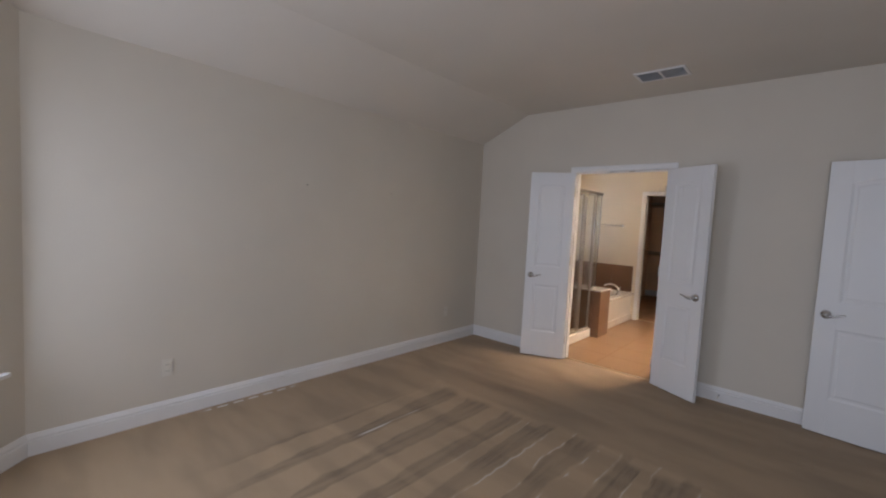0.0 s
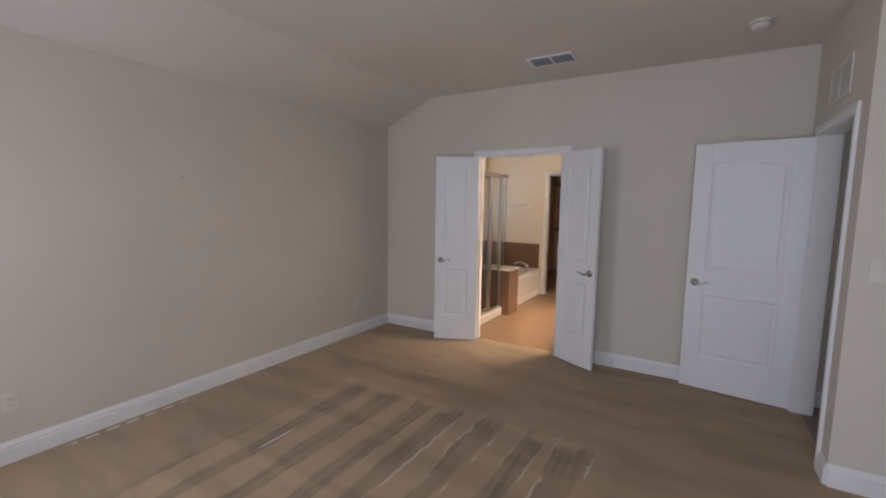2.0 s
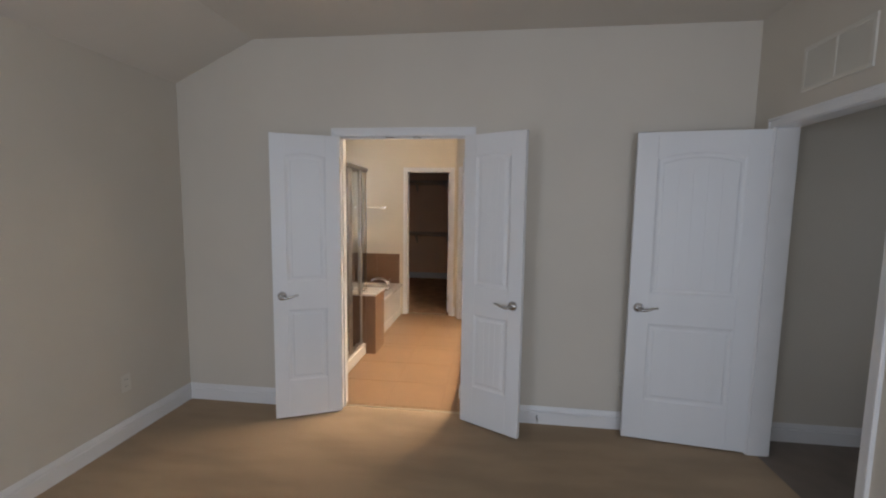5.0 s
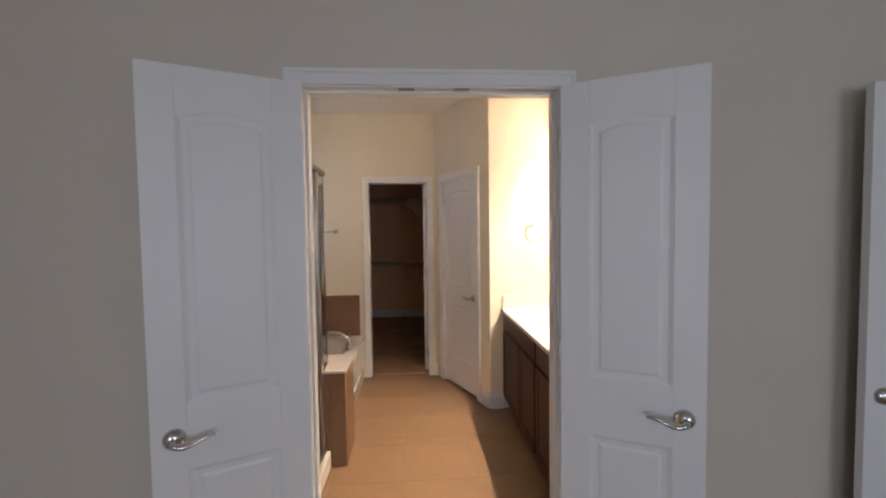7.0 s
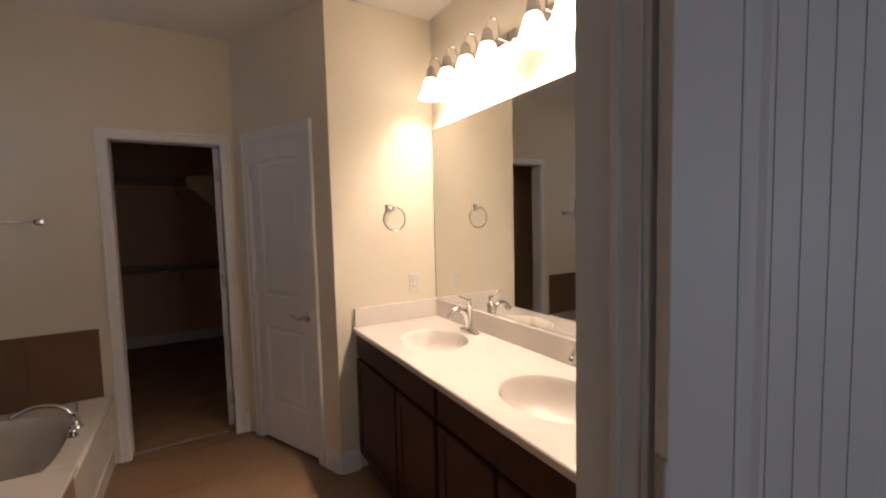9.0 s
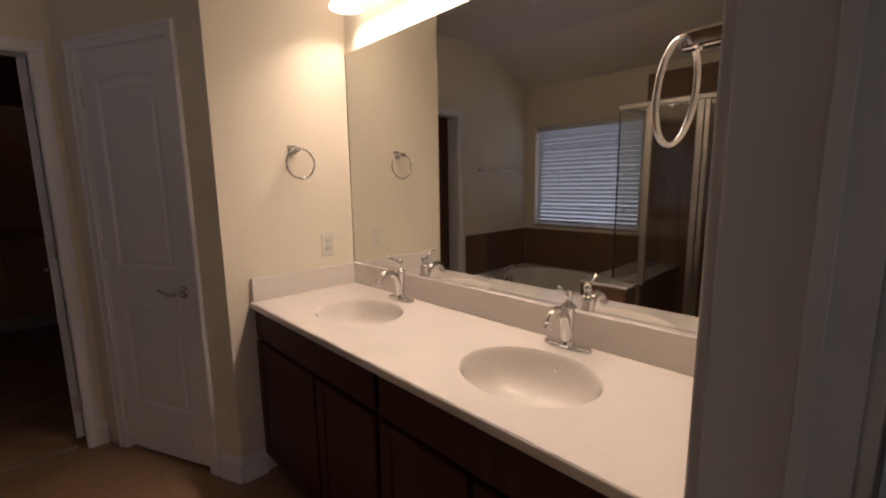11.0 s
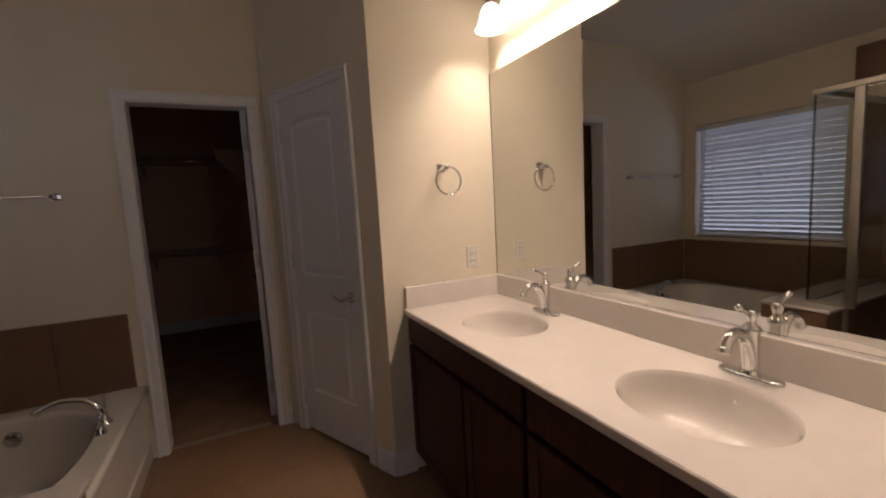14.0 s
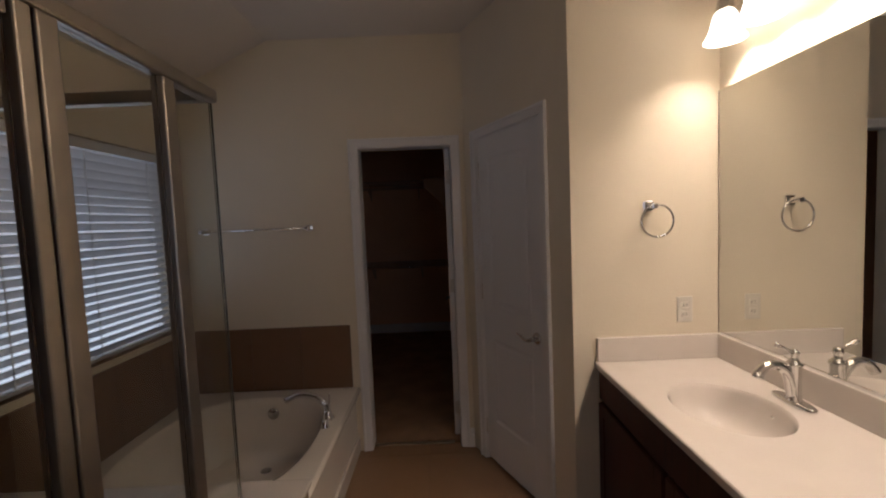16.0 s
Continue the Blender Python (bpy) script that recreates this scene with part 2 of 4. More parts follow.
    mul.inputs[6].default_value = (0.378, 0.265, 0.155, 1)
    link(value, mul.inputs[7])
    # this pale colour also carries the painted sun glints
    worn = n.new("ShaderNodeMix")
    worn.data_type = "RGBA"
    worn.inputs[7].default_value = (0.74, 0.70, 0.63, 1)
    link(op("MULTIPLY", op("MAXIMUM", op("MAXIMUM", pale, sun_dash), op("MULTIPLY", rim, 0.55)), 0.8, True), worn.inputs["Factor"])
    link(mul.outputs[2], worn.inputs[6])
    link(worn.outputs[2], b.inputs["Base Color"])
    bp = n.new("ShaderNodeBump")
    bp.inputs["Strength"].default_value = 0.7
    bp.inputs["Distance"].default_value = 0.005
    link(fine.outputs["Fac"], bp.inputs["Height"])
    link(bp.outputs[0], b.inputs["Normal"])
    return m


CARPET = carpet_material()


# ---- mesh helpers ----
def bm_new():
    return bmesh.new()


def add_box(bm, a, b, bevel=0.0, seg=2):
    """A box between two corners, its edges rounded."""
    made = bmesh.ops.create_cube(bm, size=1)["verts"]
    for v in made:
        for i in range(3):
            v.co[i] = a[i] + (b[i] - a[i]) * (v.co[i] + 0.5)
    if bevel:
        edges = list({e for v in made for e in v.link_edges})
        bmesh.ops.bevel(bm, geom=edges, offset=bevel, segments=seg, profile=0.5, affect="EDGES")
    return bm


def boxes(*list_of):
    bm = bm_new()
    for a, b in list_of:
        add_box(bm, a, b)
    return bm


def add_prism(bm, pts, axis, lo, hi):
    """A polygon given in the two other axes, pulled along one axis."""
    def at(p, d):
        v = list(p)
        v.insert(axis, d)
        return v
    a = [bm.verts.new(at(p, lo)) for p in pts]
    b = [bm.verts.new(at(p, hi)) for p in pts]
    n = len(pts)
    fs = [bm.faces.new(a), bm.faces.new(list(reversed(b)))]
    for i in range(n):
        fs.append(bm.faces.new((a[i], b[i], b[(i + 1) % n], a[(i + 1) % n])))
    bmesh.ops.recalc_face_normals(bm, faces=fs)
    return bm


def add_lathe(bm, profile, m=Matrix(), seg=24):
    """A profile of (radius, height) turned about z."""
    rings = []
    for r, z in profile:
        if r < 1e-5:
            rings.append([bm.verts.new(m @ Vector((0, 0, z)))])
        else:
            rings.append([bm.verts.new(m @ Vector((r * math.cos(2 * math.pi * k / seg), r * math.sin(2 * math.pi * k / seg), z))) for k in range(seg)])
    fs = []
    for p, q in zip(rings, rings[1:]):
        for k in range(seg):
            j = (k + 1) % seg
            if len(p) == 1 and len(q) == 1:
                continue
            if len(p) == 1:
                fs.append(bm.faces.new((p[0], q[j], q[k])))
            elif len(q) == 1:
                fs.append(bm.faces.new((p[k], p[j], q[0])))
            else:
                fs.append(bm.faces.new((p[k], p[j], q[j], q[k])))
    for f in fs:
        f.smooth = True
    bmesh.ops.recalc_face_normals(bm, faces=fs)
    return bm


def add_tube(bm, pts, radius, seg=10, closed=False, flat=1.0):
    """A round bar along points; radius is a number or one per point."""
    pts = [Vector(p) for p in pts]
    n = len(pts)
    rad = radius if isinstance(radius, (list, tuple)) else [radius] * n
    rings = []
    up = None
    for i, p in enumerate(pts):
        if closed:
            d = (pts[(i + 1) % n] - pts[i - 1]).normalized()
        else:
            d = (pts[min(i + 1, n - 1)] - pts[max(i - 1, 0)]).normalized()
        if up is None:
            up = Vector((0, 0, 1)) if abs(d.z) < 0.9 else Vector((1, 0, 0))
        side = d.cross(up).normalized()
        up = side.cross(d).normalized()
        rings.append([bm.verts.new(p + rad[i] * (math.cos(2 * math.pi * k / seg) * side + flat * math.sin(2 * math.pi * k / seg) * up)) for k in range(seg)])
    fs = []
    pairs = list(zip(rings, rings[1:])) + ([(rings[-1], rings[0])] if closed else [])
    for p, q in pairs:
        for k in range(seg):
            j = (k + 1) % seg
            fs.append(bm.faces.new((p[k], p[j], q[j], q[k])))
    if not closed:
        fs.append(bm.faces.new(rings[0]))
        fs.append(bm.faces.new(list(reversed(rings[-1]))))
    for f in fs:
        f.smooth = True
    bmesh.ops.recalc_face_normals(bm, faces=fs)
    return bm


def curve_pts(ctrl, n=14):
    """Points along a smooth curve through the control points."""
    c = [Vector(p) for p in ctrl]
    c = [2 * c[0] - c[1]] + c + [2 * c[-1] - c[-2]]
    out = []
    for i in range(1, len(c) - 2):
        for k in range(n):
            t = k / n
            p0, p1, p2, p3 = c[i - 1], c[i], c[i + 1], c[i + 2]
            out.append(0.5 * (2 * p1 + (p2 - p0) * t + (2 * p0 - 5 * p1 + 4 * p2 - p3) * t * t + (3 * p1 - p0 - 3 * p2 + p3) * t ** 3))
    out.append(c[-2])
    return out


def part(name, bm, material, parent=None, label="", m=None):
    """Links a bmesh as one mesh object, under a thing or a part."""
    me = bpy.data.meshes.new(name)
    bm.to_mesh(me)
    bm.free()
    me.materials.append(material)
    ob = new(name, me)
    if parent is not None:
        ob.parent = parent
    if m is not None:
        ob.matrix_basis = m
    if label:
        ob["label"] = label
    return ob


def thing(name, label, category, m=None, kind="", group=""):
    ob = new(name)
    ob.empty_display_size = 0.1
    if m is not None:
        ob.matrix_basis = m
    return tagged(ob, label, category, group, kind)


def structure(name, bm, material, label, category):
    return tagged(part(name, bm, material), label, category, "", "structure")


# ---- plan ----
LEFT, RIGHT, SIDE, BACK = -1.74, 2.31, 2.65, -5.5
TH = 0.117
CEIL_Z, EAVE_Z, EAVE_X = 2.755, 2.46, -1.11
FAR = 2.88
VANITY_END = 1.99
MIRROR_WALL = 1.222
DOOR_H = 2.045
CLOSET_BACK = 5.95
TOP = 2.95
OPEN = 0.457
OPEN_L = 0.466
WIN = (1.58, 2.76, 0.915, 2.025)
LIN_A, LIN_B = Vector((0.135, FAR, 0)), Vector((0.549, VANITY_END, 0))
LIN_LEN = (LIN_B - LIN_A).length
LIN_ANGLE = math.degrees(math.atan2(LIN_B.y - LIN_A.y, LIN_B.x - LIN_A.x))
LIN = pose(LIN_A.x, LIN_A.y, 0, 0, 0, LIN_ANGLE)


def wall_with_holes(lo, hi, along, holes, z1=TOP):
    """A wall slab between lo and hi (x, y), with openings (from, to, sill, head) along an axis."""
    bm = bm_new()
    other = 1 - along

    def piece(a, b, z0, zz):
        if b - a < 1e-4 or zz - z0 < 1e-4:
            return
        p, q = [0, 0, z0], [0, 0, zz]
        p[along], q[along] = a, b
        p[other], q[other] = lo[other], hi[other]
        add_box(bm, p, q)
    at = lo[along]
    for a, b, sill, head in sorted(holes):
        piece(at, a, 0, z1)
        piece(a, b, 0, sill)
        piece(a, b, head, z1)
        at = b
    piece(at, hi[along], 0, z1)
    return bm


JT = 0.018
structure("wall_north", wall_with_holes((LEFT, 0), (SIDE + 1.6, TH), 0, [(-OPEN_L - JT, OPEN + JT, 0, DOOR_H + 0.012 + JT)]), PAINT, "beige painted wall with double door opening to the bathroom", "wall")
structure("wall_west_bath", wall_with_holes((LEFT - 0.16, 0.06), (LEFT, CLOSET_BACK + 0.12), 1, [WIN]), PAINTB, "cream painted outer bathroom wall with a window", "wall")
structure("wall_west", wall_with_holes((LEFT - 0.16, -4.18), (LEFT, 0.06), 1, []), PAINT, "beige painted outer wall under the sloped ceiling", "wall")
ENTRY = (-1.0, -0.222)
structure("wall_east", wall_with_holes((RIGHT, -1.2), (RIGHT + 0.12, 0), 1, [(ENTRY[0] - JT, ENTRY[1] + JT, 0, DOOR_H + 0.012 + JT)]), PAINT, "beige painted wall with entry doorway", "wall")
structure("wall_return", boxes(((RIGHT + 0.12, -1.2, 0), (SIDE + 1.6, -1.08, TOP))), PAINT, "beige painted return wall beside the entry door", "wall")
structure("wall_side", boxes(((SIDE, BACK, 0), (SIDE + 0.12, -1.2, TOP))), PAINT, "beige painted bedroom side wall", "wall")
# the opening is for an added, unseen window that lights the hall
structure("wall_hall_end", wall_with_holes((SIDE + 1.6, -1.2), (SIDE + 1.72, TH), 1, [(-0.95, -0.2, 0.9, 2.1)]), PAINT, "plain beige wall at the end of the hall", "wall")
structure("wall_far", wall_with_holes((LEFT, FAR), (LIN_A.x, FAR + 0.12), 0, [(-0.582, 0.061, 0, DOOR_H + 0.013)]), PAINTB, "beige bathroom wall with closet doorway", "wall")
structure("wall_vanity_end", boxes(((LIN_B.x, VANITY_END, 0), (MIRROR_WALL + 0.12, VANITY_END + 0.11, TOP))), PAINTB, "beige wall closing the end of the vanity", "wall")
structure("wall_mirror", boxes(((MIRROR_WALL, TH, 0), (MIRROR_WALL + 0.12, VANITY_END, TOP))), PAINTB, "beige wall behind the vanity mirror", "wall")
LIN_OPEN = (0.150, 0.790)
lin_bm = wall_with_holes((0, 0), (LIN_LEN, 0.11), 0, [(LIN_OPEN[0], LIN_OPEN[1], 0, DOOR_H + 0.02)])
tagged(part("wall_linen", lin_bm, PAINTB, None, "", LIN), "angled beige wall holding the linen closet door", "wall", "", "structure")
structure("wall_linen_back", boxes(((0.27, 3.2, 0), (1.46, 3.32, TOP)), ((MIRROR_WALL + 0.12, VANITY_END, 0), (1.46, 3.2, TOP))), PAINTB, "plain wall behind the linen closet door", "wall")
structure("floor_linen", boxes(((0.25, FAR + 0.06, -0.12), (1.46, 3.3, -0.002)), ((MIRROR_WALL, VANITY_END, -0.12), (1.46, FAR + 0.06, -0.002))), CLOC, "dim linen closet floor", "floor")
structure("ceiling_linen", boxes(((0.13, FAR, CEIL_Z), (1.46, 3.32, CEIL_Z + 0.12)), ((MIRROR_WALL + 0.1, VANITY_END, CEIL_Z), (1.46, FAR, CEIL_Z + 0.12))), CEIL, "plain linen closet ceiling", "ceiling")
structure("wall_closet_side", boxes(((0.15, FAR + 0.12, 0), (0.27, CLOSET_BACK, TOP))), CLOP, "plain closet side wall", "wall")
# unseen partition, set inward so that more light bounces through the closet
structure("wall_closet_west", boxes(((-1.42, FAR + 0.12, 0), (-1.30, CLOSET_BACK, TOP))), CLOP, "plain closet side wall", "wall")
structure("wall_closet_back", boxes(((LEFT, CLOSET_BACK, 0), (0.27, CLOSET_BACK + 0.12, TOP))), CLOP, "plain closet back wall", "wall")

# window wall across the corner and back wall, both with windows
BAY = pose(LEFT, -4.18, 0, 0, 0, -45)
bay_bm = wall_with_holes((0, -0.14), (1.87, 0), 0, [(0.15, 1.55, 0.53, 2.10)])
tagged(part("wall_bay", bay_bm, PAINT, None, "", BAY), "angled beige bedroom wall with a window", "wall", "", "structure")
structure("wall_south", wall_with_holes((-0.42, BACK - 0.14), (SIDE + 0.12, BACK), 0, [(0.75, 2.5, 0.53, 2.10)]), PAINT, "beige bedroom back wall with a wide window", "wall")

# floors
structure("floor_bedroom", boxes(((LEFT - 0.05, BACK - 0.1, -0.12), (RIGHT + 0.06, 0.055, 0.0)), ((RIGHT + 0.06, BACK - 0.1, -0.12), (SIDE + 0.05, -1.15, 0.0))), CARPET, "beige cut pile carpet with vacuum strokes", "carpet")
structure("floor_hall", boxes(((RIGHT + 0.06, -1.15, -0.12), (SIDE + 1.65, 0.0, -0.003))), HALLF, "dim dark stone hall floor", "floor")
floor_bath = structure("floor_bath", boxes(((LEFT, 0.055, -0.12), (MIRROR_WALL, FAR + 0.06, -0.0016))), GROUT, "tan ceramic tile floor with thin grout", "floor")
structure("floor_closet", boxes(((LEFT, FAR + 0.06, -0.12), (0.25, CLOSET_BACK, 0.004))), CLOC, "dim brown closet carpet", "carpet")

# ceilings, sloped along the outer wall
def ceiling(name, x1, y0, y1, label):
    bm = bm_new()
    pts = [(LEFT - 0.1, EAVE_Z - 0.1 * (CEIL_Z - EAVE_Z) / (EAVE_X - LEFT)), (EAVE_X, CEIL_Z), (x1, CEIL_Z), (x1, CEIL_Z + 0.12), (EAVE_X, CEIL_Z + 0.12), (LEFT - 0.1, EAVE_Z + 0.07)]
    add_prism(bm, pts, 1, y0, y1)
    return structure(name, bm, CEIL, label, "ceiling")


ceiling("ceiling_bedroom", SIDE + 1.7, BACK - 0.1, 0.0, "off-white textured ceiling with a sloped edge")
ceiling("ceiling_bath", MIRROR_WALL + 0.1, TH, FAR, "off-white bathroom ceiling with a sloped edge")
ceiling("ceiling_closet", 0.25, FAR + 0.12, CLOSET_BACK + 0.1, "plain closet ceiling")


# ---- trim ----
BASE_PROFILE = [(0, 0), (0.017, 0), (0.017, 0.084), (0.015, 0.087), (0.0085, 0.089), (0.0085, 0.095), (0.0145, 0.098), (0.0140, 0.104), (0.008, 0.118), (0.005, 0.128), (0, 0.128)]


def baseboard(a, b, label="white profiled wooden baseboard"):
    """Skirting from a to b (x, y); the room lies to the left of the way from a to b."""
    a, b = Vector((*a, 0)), Vector((*b, 0))
    d = b - a
    bm = bm_new()
    add_prism(bm, BASE_PROFILE, 0, 0, d.length)
    ob = part("baseboard", bm, TRIM, None, "", Matrix.Translation(a) @ Matrix.Rotation(math.atan2(d.y, d.x), 4, "Z"))
    return tagged(ob, label, "baseboard", "", "structure")


CAS = 0.057


def door_frame(name, w, h, depth, m, label, sides=(True, True)):
    """Jambs, stops and casings for an opening w wide; local x across it, y from the first face into the wall."""
    top = thing(name, label, "door frame", m, "structure")
    part("jamb", add_box(bm_new(), (-JT, 0, 0), (0, depth, h + JT), 0.001, 1), TRIM, top)
    part("jamb", add_box(bm_new(), (w, 0, 0), (w + JT, depth, h + JT), 0.001, 1), TRIM, top)
    part("head_jamb", add_box(bm_new(), (0, 0, h), (w, depth, h + JT), 0.001, 1), TRIM, top)
    for face, there in zip((0, depth), sides):
        if not there:
            continue
        s = -1 if face == 0 else 1

        def strip(nm, x0, x1, z0, z1):
            bm = bm_new()
            y0, y1 = sorted((face, face + s * 0.013))
            add_box(bm, (x0, y0, z0), (x1, y1, z1), 0.003)
            inner = 0.018
            yy0, yy1 = sorted((face + s * 0.012, face + s * 0.019))
            if nm == "head_casing":
                add_box(bm, (x0 + 0.002, yy0, z1 - inner), (x1 - 0.002, yy1, z1 - 0.002), 0.003)
            elif x0 < 0:
                add_box(bm, (x0 + 0.002, yy0, z0), (x0 + inner, yy1, z1 + CAS - inner), 0.003)
            else:
                add_box(bm, (x1 - inner, yy0, z0), (x1 - 0.002, yy1, z1 + CAS - inner), 0.003)
            part(nm, bm, TRIM, top)
        strip("casing", -0.005 - CAS, -0.005, 0, h + 0.005)
        strip("casing", w + 0.005, w + 0.005 + CAS, 0, h + 0.005)
        strip("head_casing", -0.005 - CAS, w + 0.005 + CAS, h + 0.005, h + 0.005 + CAS)
    return top


# ---- doors ----
def panel_outline(x0, x1, z0, z1, rise, n=12):
    """A panel's outline, its top bowed up by rise."""
    pts = [(x0, z0), (x1, z0)]
    for k in range(n + 1):
        u = k / n
        pts.append((x1 + (x0 - x1) * u, z1 - rise * (2 * u - 1) ** 2))
    return pts


def lever_handle(leaf, x, z, side, way, t):
    """A lever on one face of a leaf. side: -1 or 1 along y; way: the lever's direction along x."""
    y = 0 if side < 0 else t
    turn = pose(x, y, z, 90 if side < 0 else -90, 0, 0)
    rose = part("handle_rose", add_lathe(bm_new(), [(0, 0.020), (0.010, 0.020), (0.019, 0.017), (0.027, 0.011), (0.0315, 0.005), (0.033, 0.0), (0, 0)], turn), NICKEL, leaf, "satin nickel door handle rose")
    bm = bm_new()
    pts = curve_pts([(x, y + side * 0.006, z), (x, y + side * 0.045, z), (x + way * 0.022, y + side * 0.054, z - 0.007), (x + way * 0.050, y + side * 0.052, z - 0.004), (x + way * 0.080, y + side * 0.050, z + 0.007), (x + way * 0.112, y + side * 0.047, z + 0.012)], 8)
    rad = [0.0125 - 0.0075 * (i / len(pts)) ** 0.8 for i in range(len(pts))]
    add_tube(bm, pts, rad, 10)
    part("lever", bm, NICKEL, rose, "curved satin nickel lever")


def door_leaf(name, w, m, label, stile=0.098, t=0.035, boards=4, handle=True, z0=0.012, rise_top=0.02):
    """A two-panel moulded door with a bowed upper panel and grooved fields; local x runs from the hinge, y through it."""
    top = thing(name, label, "door", m, "structure")
    h = DOOR_H + 0.007
    px0, px1 = stile, w - stile
    rows = ((0.285, 0.815, 0.0), (1.015, 1.925, rise_top))
    part("stile", add_box(bm_new(), (0, 0, z0), (px0, t, h), 0.0015, 1), DOORW, top)
    part("stile", add_box(bm_new(), (px1, 0, z0), (w, t, h), 0.0015, 1), DOORW, top)
    part("rail", boxes(((px0, 0, z0), (px1, t, rows[0][0]))), DOORW, top)
    part("rail", boxes(((px0, 0, rows[0][1]), (px1, t, rows[1][0]))), DOORW, top)
    bm = bm_new()
    arc = panel_outline(px0, px1, rows[1][0], rows[1][1], rows[1][2])[2:]
    add_prism(bm, arc + [(px0, h), (px1, h)], 1, 0, t)
    part("rail", bm, DOORW, top)
    for a, b, rise in rows:
        bm = bm_new()
        for face, s in ((0, 1), (t, -1)):
            steps = ((0, 0), (0.004, 0.001), (0.012, 0.0055), (0.018, 0.0065), (0.030, 0.0065), (0.040, 0.0025))
            rings = []
            for inset, depth in steps:
                o = panel_outline(px0 + inset, px1 - inset, a + inset, b - inset, rise)
                rings.append([bm.verts.new((p[0], face + s * depth, p[1])) for p in o])
            n = len(rings[0])
            for p, q in zip(rings, rings[1:]):
                for k in range(n):
                    bm.faces.new((p[k], p[(k + 1) % n], q[(k + 1) % n], q[k]))
            bm.faces.new(rings[-1])
        bmesh.ops.recalc_face_normals(bm, faces=bm.faces)
        panel = part("panel", bm, DOORW, top)
        # grooved field boards
        fx0, fx1, fa, fb = px0 + 0.046, px1 - 0.046, a + 0.046, b - 0.046
        bw = (fx1 - fx0) / boards
        if boards > 1:
            for k in range(boards):
                bm = bm_new()
                xa, xb = fx0 + k * bw + 0.002, fx0 + (k + 1) * bw - 0.002
                mid, half = (fx0 + fx1) / 2, (fx1 - fx0) / 2

                def zt(xx):
                    return fb - rise * ((xx - mid) / half) ** 2
                top_pts = [(xb + (xa - xb) * j / 4, zt(xb + (xa - xb) * j / 4)) for j in range(5)]
                for lo, hi in ((0.0008, 0.003), (t - 0.003, t - 0.0008)):
                    add_prism(bm, [(xa, fa), (xb, fa)] + top_pts, 1, lo, hi)
                part("board", bm, DOORW, panel)
    for z in (0.22, 1.095, 1.85):
        bm = bm_new()
        add_lathe(bm, [(0, -0.05), (0.006, -0.05), (0.006, 0.05), (0, 0.05)], pose(-0.004, 0.0, z), 10)
        add_box(bm, (-0.002, 0.0, z - 0.045), (0.0005, t * 0.8, z + 0.045))
        part("hinge", bm, HINGE, top, "dull nickel hinge")
    if handle:
        for side in (-1, 1):
            lever_handle(top, w - 0.062, 0.916, side, -1, t)
    return top


door_frame("door_frame_bath", OPEN_L + OPEN, DOOR_H + 0.012, TH, pose(-OPEN_L, 0, 0), "white painted casing of the double bathroom doorway")
stop = thing("door_stop_trim", "white door stop strip with ball catches in the head", "door stop", None, "structure")
part("head_stop", add_box(bm_new(), (-OPEN_L, 0.03, DOOR_H), (OPEN, 0.045, DOOR_H + 0.011), 0.001, 1), TRIM, stop)
for x in (-0.1, 0.1):
    part("ball_catch", add_box(bm_new(), (x - 0.03, 0.006, DOOR_H + 0.006), (x + 0.03, 0.026, DOOR_H + 0.0115), 0.002, 1), NICKEL, stop, "worn metal ball catch plate")
for x in (-OPEN_L, OPEN - 0.011):
    part("side_stop", add_box(bm_new(), (x, 0.03, 0), (x + 0.011, 0.045, DOOR_H), 0.001, 1), TRIM, stop)

LEAF = 0.455


def leaf_pose(hinge, free):
    return pose(hinge[0], hinge[1], 0, 0, 0, math.degrees(math.atan2(free[1] - hinge[1], free[0] - hinge[0])))


door_leaf("door_1", LEAF + 0.012, leaf_pose((-0.452, -0.054), (-0.872, -0.242)) @ pose(0, -0.035, 0), "white two-panel bathroom door standing open into the bedroom")
door_leaf("door_2", LEAF, leaf_pose((0.444, -0.055), (0.842, -0.264)), "white two-panel bathroom door leaf standing open")
door_leaf("door_3", 0.75, leaf_pose((2.305, -0.215), (1.56, -0.118)) @ pose(0, -0.035, 0), "white two-panel entry door opened against the wall", stile=0.125, boards=5, rise_top=0.034)
door_frame("door_frame_entry", ENTRY[1] - ENTRY[0], DOOR_H + 0.012, 0.12, pose(RIGHT, ENTRY[1], 0, 0, 0, -90), "white casing of the bedroom entry doorway")
door_frame("door_frame_closet", 0.605, DOOR_H - 0.001, 0.12, pose(-0.563, FAR, 0), "white casing of the walk-in closet doorway")
door_leaf("door_4", 0.597, pose(0.038, FAR + 0.125, 0, 0, 0, 86) , "white closet door opened inward", stile=0.11, boards=1, z0=0.02)
door_frame("door_frame_linen", LIN_OPEN[1] - LIN_OPEN[0] - 2 * JT, DOOR_H - 0.005, 0.11, LIN @ pose(LIN_OPEN[0] + JT, 0, 0), "white casing of the linen closet door", (True, False))
door_leaf("door_5", LIN_OPEN[1] - LIN_OPEN[0] - 2 * JT - 0.006, LIN @ pose(LIN_OPEN[0] + JT + 0.003, 0.006, 0), "closed white two-panel linen closet door", stile=0.10, boards=1, z0=0.02)

